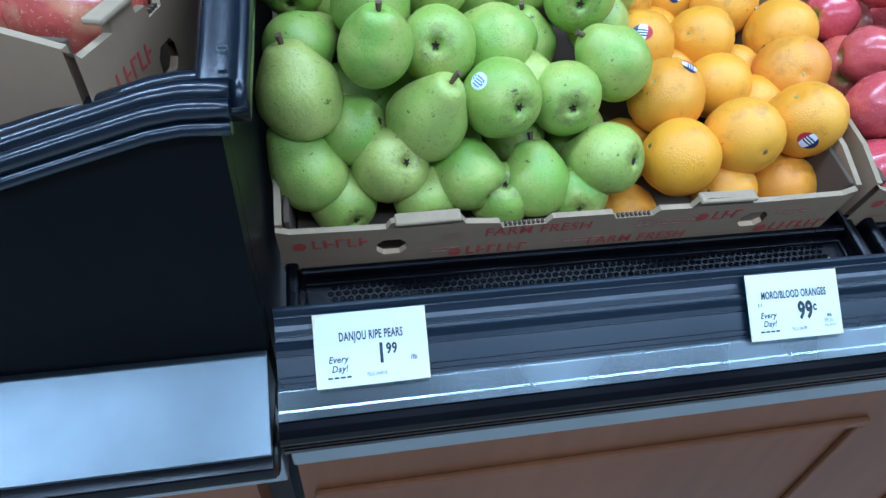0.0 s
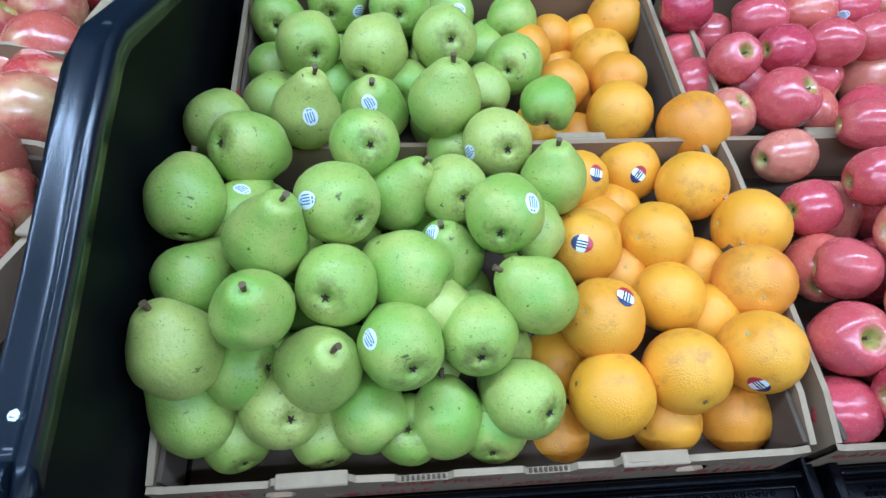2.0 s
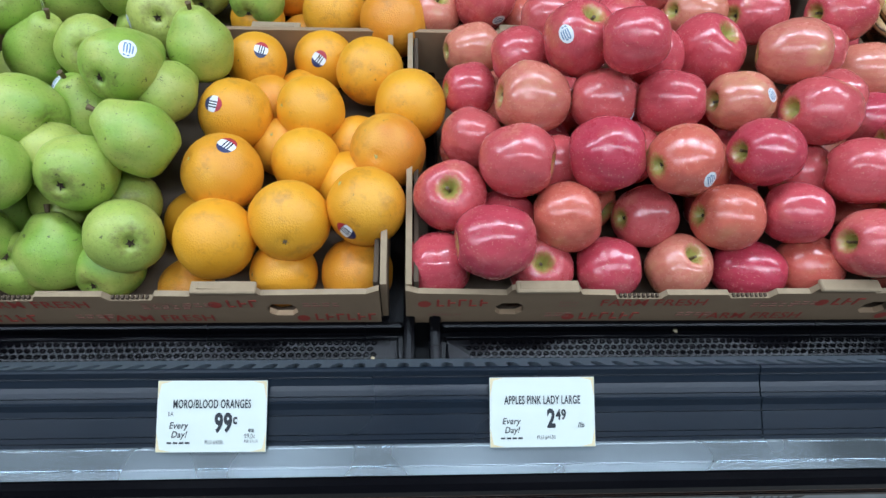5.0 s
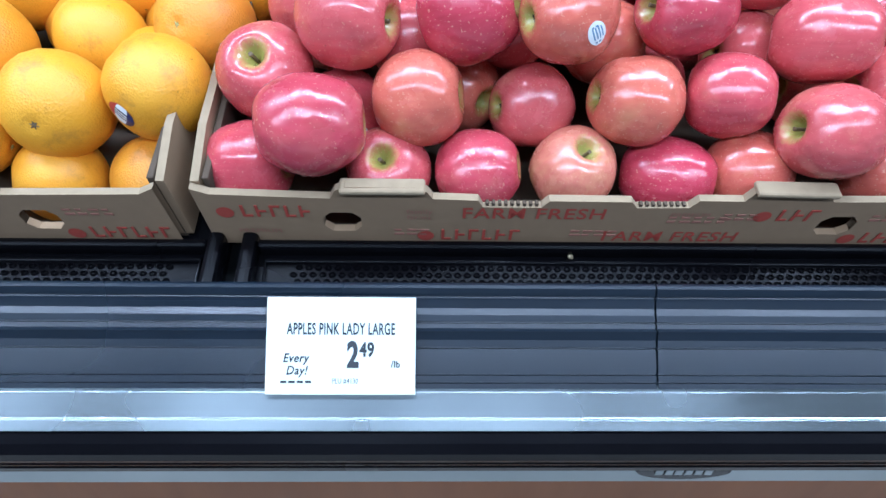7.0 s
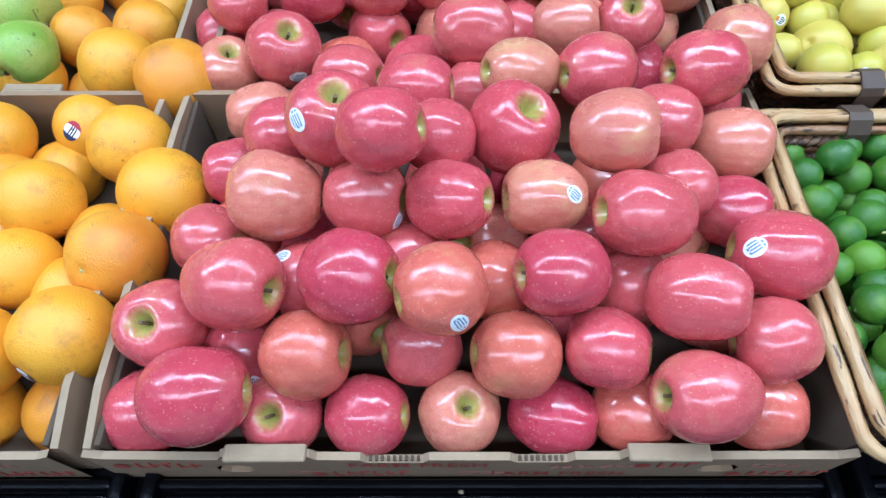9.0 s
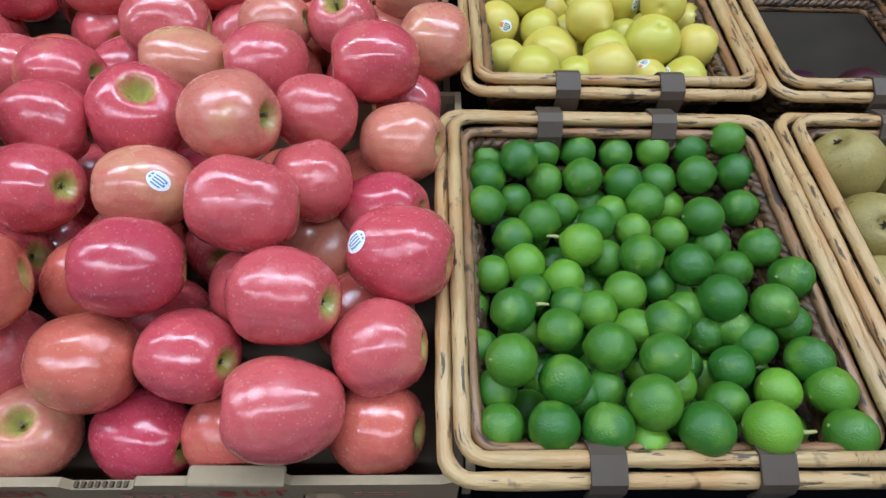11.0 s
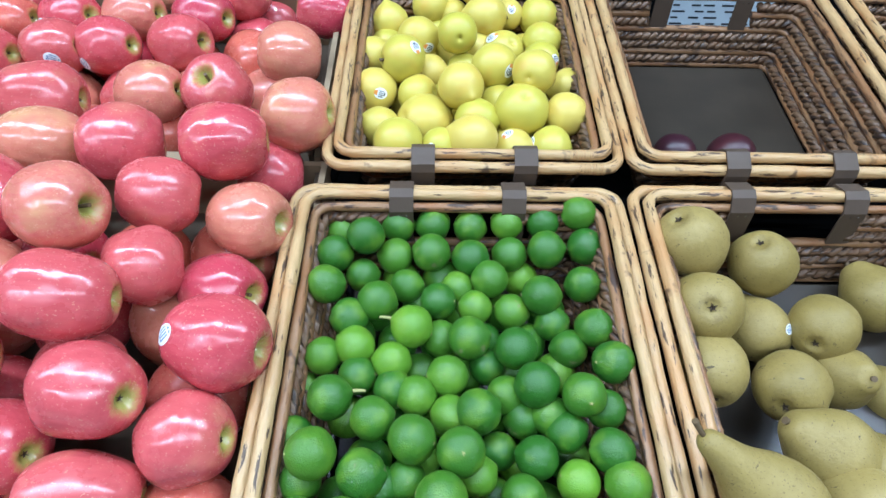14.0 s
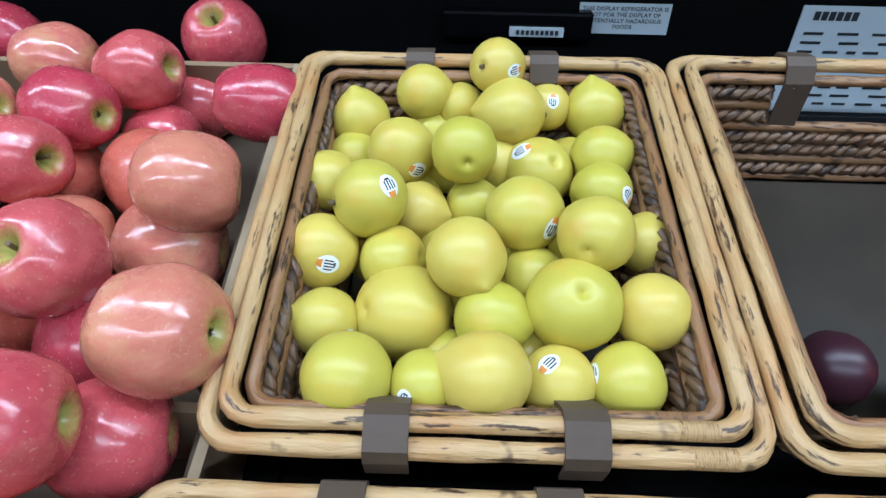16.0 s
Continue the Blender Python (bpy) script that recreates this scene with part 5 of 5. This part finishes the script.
LIME_ROW_6 = [
    (1.271, 0.503, 1.028, 32, 156, 1), (1.339, 0.505, 1.037, 34, 11, 1), (1.170, 0.527, 1.041, 31, 8, 7), (1.202, 0.527, 1.043, 32, -173, -19),
    (1.236, 0.527, 1.041, 31, 3, -16), (1.269, 0.527, 1.045, 30, -9, -21), (1.302, 0.527, 1.047, 30, 9, -17), (1.333, 0.527, 1.058, 32, 22, 13),
    (1.119, 0.527, 1.034, 30, 10, 7),
]
LIME_ROWS = LIME_ROW_1 + LIME_ROW_2 + LIME_ROW_3 + LIME_ROW_4 + LIME_ROW_5 + LIME_ROW_6
LIME_STICKERS = []
PLUM_ROW_1 = [
    (1.167, 0.604, 1.084, 50, 8, 16), (1.208, 0.604, 1.081, 37, -179, -23), (1.240, 0.605, 1.088, 50, 169, 13), (1.281, 0.615, 1.072, 43, -35, 26),
    (1.319, 0.616, 1.074, 44, -176, -19), (1.245, 0.649, 1.087, 45, -18, 9), (1.291, 0.652, 1.097, 55, 94, -60), (1.338, 0.653, 1.093, 45, -47, 10),
    (1.146, 0.654, 1.075, 42, -171, 31), (1.192, 0.663, 1.076, 60, 29, -27), (1.229, 0.673, 1.113, 48, -65, -3), (1.305, 0.683, 1.125, 46, 67, -6),
    (1.271, 0.686, 1.088, 41, 15, -10), (1.184, 0.692, 1.094, 43, 168, -21),
]
PLUM_ROW_2 = [
    (1.138, 0.697, 1.096, 48, 176, 49), (1.266, 0.710, 1.120, 49, 10, 52), (1.168, 0.715, 1.125, 49, 20, -3), (1.349, 0.718, 1.094, 41, 169, -18),
    (1.197, 0.740, 1.099, 40, -18, 5), (1.235, 0.750, 1.098, 40, 3, -15), (1.323, 0.755, 1.109, 43, 23, 13), (1.227, 0.757, 1.138, 45, 96, -4),
    (1.132, 0.759, 1.110, 43, 95, 75), (1.182, 0.779, 1.124, 48, 1, 13), (1.282, 0.787, 1.105, 52, 124, -46), (1.327, 0.789, 1.118, 45, 14, 15),
    (1.253, 0.798, 1.105, 41, 23, 2), (1.146, 0.799, 1.106, 41, 168, 5),
]
PLUM_ROW_3 = [
    (1.262, 0.816, 1.138, 51, -173, 6), (1.148, 0.823, 1.126, 45, 156, 79), (1.204, 0.836, 1.110, 41, 172, -5), (1.195, 0.842, 1.141, 43, -3, 7),
    (1.251, 0.842, 1.163, 42, 48, -18), (1.291, 0.842, 1.132, 38, -170, -6), (1.329, 0.842, 1.129, 48, 145, 75), (1.224, 0.842, 1.130, 38, -7, -15),
]
PLUM_ROWS = PLUM_ROW_1 + PLUM_ROW_2 + PLUM_ROW_3
PLUM_STICKERS = [(1, -123, 18), (3, -157, 68), (4, -176, 20), (8, -41, 1), (14, -69, 15), (15, -53, 6), (16, -38, 43), (20, -45, 20), (23, -55, -10), (24, -157, 53), (29, -113, -37), (32, -54, 10), (33, -80, 37)]
BOSC_ROW_1 = [
    (1.426, 0.279, 1.006, 61, 162, 39), (1.493, 0.283, 0.987, 58, 75, -2), (1.522, 0.309, 0.986, 58, 93, -5), (1.492, 0.325, 0.992, 62, 158, 27),
    (1.489, 0.386, 0.990, 58, 54, -6), (1.427, 0.398, 0.996, 58, 79, 10), (1.548, 0.412, 0.972, 55, -80, 49), (1.604, 0.413, 0.946, 48, 90, -7),
    (1.429, 0.440, 1.026, 61, 71, -41), (1.537, 0.440, 1.002, 57, 49, -4), (1.492, 0.453, 0.985, 56, 105, 4), (1.616, 0.487, 0.991, 59, 105, 16),
    (1.427, 0.496, 1.052, 61, -3, -54), (1.500, 0.498, 1.026, 58, 7, -67),
]
BOSC_ROWS = BOSC_ROW_1
BOSC_STICKERS = [(10, -48, 41)]
DARKPLUM_ROW_1 = [
    (1.516, 0.639, 1.053, 52, 158, -1), (1.464, 0.659, 1.043, 48, 163, 5),
]
DARKPLUM_ROWS = DARKPLUM_ROW_1
DARKPLUM_STICKERS = []
FARAPPLE_ROW_1 = [
    (-0.193, 0.431, 1.165, 84, -70, 48),
    (-0.182, 0.503, 1.165, 80, 20, -10),
    (-0.177, 0.544, 1.165, 70, 160, 0),
    (-0.180, 0.408, 1.145, 76, 14, -5),
    (-0.184, 0.359, 1.145, 84, -160, 10),
    (-0.185, 0.306, 1.140, 86, 10, -30),
    (-0.175, 0.490, 1.120, 66, 0, 10),
    (-0.184, 0.592, 1.180, 76, 150, 5),
    (-0.220, 0.578, 1.165, 70, 100, 5),
    (-0.260, 0.584, 1.160, 70, 80, 5),
    (-0.262, 0.517, 1.160, 80, 60, 5),
    (-0.209, 0.379, 1.150, 84, 90, 30),
    (-0.204, 0.322, 1.140, 84, 60, 30),
    (-0.270, 0.451, 1.150, 84, 60, 30),
]
FARAPPLE_ROWS = FARAPPLE_ROW_1
FARAPPLE_STICKERS = []

pear_meshes = variants([PEAR_SHAPE, SQUAT_PEAR], PEAR, 6, 0.055)
pile("green_pear", "smooth green pear with a brown stem, piled in a carton", "pear", "green pears in the cartons", PEAR_ROWS, pear_meshes,
     lambda k, i, r: [("stem", PEAR_STEM if k % 2 == 0 else SQUAT_STEM, 1.0), ("calyx", PEAR_CALYX, 1.0)], PEAR_STICKERS, 0.26, "blue", 1)
orange_meshes = variants([ORANGE_SHAPE], ORANGE, 5, 0.035)
pile("orange", "bright orange with dimpled peel, piled in a carton", "orange", "oranges in the cartons", ORANGE_ROWS, orange_meshes,
     lambda k, i, r: [("stem_button", BUTTON, 1.0), ("navel", NAVEL, 0.5)], ORANGE_STICKERS, 0.27, "citrus", 2)
apple_meshes = []
TONES = "ncop"
for skin in (APPLE, APPLE_DEEP, APPLE_ORANGE, APPLE_PALE):
    apple_meshes += variants([APPLE_SHAPE], skin, 4, 0.06, 28, 5, 0.018)
pile("pink_apple", "glossy pink-red apple with a yellow-green stem hollow", "apple", "pink apples in the cartons", APPLE_ROWS, apple_meshes,
     lambda k, i, r: [("stem", APPLE_STEM, 0.8), ("calyx", APPLE_CALYX, 1.0)], APPLE_STICKERS, 0.25, "blue", 3,
     lambda i, r: TONES.index(APPLE_ROWS[i][7]) * 4 + r.randrange(4))
striped_meshes = variants([APPLE_SHAPE], BICOLOUR, 3, 0.05, 26, 5, 0.015)
pile("striped_apple", "red and cream striped apple in the corner case", "apple", "striped apples in the corner case", FARAPPLE_ROWS, striped_meshes,
     lambda k, i, r: [("stem", APPLE_STEM, 0.8), ("calyx", APPLE_CALYX, 1.0)], FARAPPLE_STICKERS, 0.19, "blue", 4)
lime_meshes = variants([LIME_SHAPE], LIME, 6, 0.045, 20)
pile("key_lime", "small dark green key lime heaped in a wicker basket", "lime", "key limes in the basket", LIME_ROWS, lime_meshes,
     lambda k, i, r: [("stem", LIME_STEM, 0.05), ("stem_button", LIME_BUTTON, 1.0), ("tip", LIME_TIP, 1.0)], LIME_STICKERS, 0.2, "blue", 5)
plum_meshes = variants([PLUM_SHAPE, ROUND_PLUM], PLUM, 6, 0.04)
pile("yellow_plum", "yellow-green plum with a pointed tip, heaped in a basket", "plum", "yellow plums in the basket", PLUM_ROWS, plum_meshes,
     lambda k, i, r: [("stem", PLUM_STEM, 0.6)], PLUM_STICKERS, 0.30, "plum", 6, lambda i, r: r.choice((0, 0, 1, 2, 3, 4)))
bosc_long = variants([BOSC_SHAPE, ROUND_BOSC], BOSC, 4, 0.05)
pile("russet_pear", "olive-brown russet pear lying in a wicker basket", "pear", "russet pears in the basket", BOSC_ROWS, bosc_long,
     lambda k, i, r: [("stem", BOSC_STEM if k % 2 == 0 else SQUAT_STEM, 1.0), ("calyx", PEAR_CALYX, 1.0)], BOSC_STICKERS, 0.2, "blue", 7,
     lambda i, r: 0 if i in (0, 1) else r.choice((1, 3)))
dark_meshes = variants([ROUND_PLUM], DARK_PLUM, 2, 0.03)
pile("dark_plum", "dark purple plum lying in the empty basket", "plum", "dark plums in the empty basket", DARKPLUM_ROWS, dark_meshes,
     lambda k, i, r: [], DARKPLUM_STICKERS, 0.2, "blue", 8)


# the layer beneath, seen in the gaps of the heaps
def underlayer(x0, x1, v0, v1, lift, mm, m, seed, heap=()):
    """Fruit on the bottom of a carton or basket, in loose rows, where the heap above leaves room."""
    rnd = random.Random(seed)
    rows, v, k = [], v0 + mm / 2000, 0
    while v < v1 - mm / 2000:
        x = x0 + mm / 2000 * (1 + k % 2)
        while x < x1 - mm / 2000:
            p = m @ Vector((x, v + rnd.uniform(-0.004, 0.004), lift + rnd.uniform(-0.003, 0.004)))
            row = (p.x, p.y, p.z, mm * rnd.uniform(0.94, 1.03), rnd.uniform(0, 360), rnd.uniform(-40, 20))
            if all((p - Vector(h[:3])).length > 0.34 * (mm + h[3]) / 1000 for h in heap):
                rows.append(row)
            x += mm / 1000 * rnd.uniform(1.0, 1.1)
        v += mm / 1000 * 0.93
        k += 1
    return rows


none = lambda k, i, r: []
for m_, v0, v1 in ((DECK, 0.022, 0.345), (DECK, 0.385, 0.655)):
    pile("green_pear", "smooth green pear half hidden under the heap", "pear", "green pears in the cartons", underlayer(-0.04, 0.27, v0, v1, 0.036, 66, m_, 31, PEAR_ROWS), pear_meshes, none, [], 0.2, "blue", 21)
    pile("orange", "orange half hidden under the heap", "orange", "oranges in the cartons", underlayer(0.29, 0.485, v0, v1, 0.034, 72, m_, 32, ORANGE_ROWS), orange_meshes, none, [], 0.2, "citrus", 22)
    pile("pink_apple", "pink-red apple half hidden under the heap", "apple", "pink apples in the cartons", underlayer(0.56, 1.07, v0, v1, 0.036, 74, m_, 33, APPLE_ROWS), apple_meshes, none, [], 0.2, "blue", 23)
pile("striped_apple", "striped apple half hidden in the corner case", "apple", "striped apples in the corner case", underlayer(-0.440, -0.160, 0.265, 0.43, 0.046, 76, pose(0, 0, 1.073), 34, FARAPPLE_ROWS) + underlayer(-0.440, -0.165, 0.555, 0.92, 0.075, 76, pose(0, 0, 1.09), 37), striped_meshes, none, [], 0.2, "blue", 24)
pile("key_lime", "dark green key lime half hidden under the heap", "lime", "key limes in the basket", underlayer(1.12, 1.33, 0.04, 0.275, -0.054, 35, RIM, 35, LIME_ROWS), lime_meshes, none, [], 0.2, "blue", 25)
pile("yellow_plum", "yellow-green plum half hidden under the heap", "plum", "yellow plums in the basket", underlayer(1.145, 1.335, 0.05, 0.27, -0.055, 46, RIM_BACK, 36, PLUM_ROWS), plum_meshes, none, [], 0.2, "plum", 26)
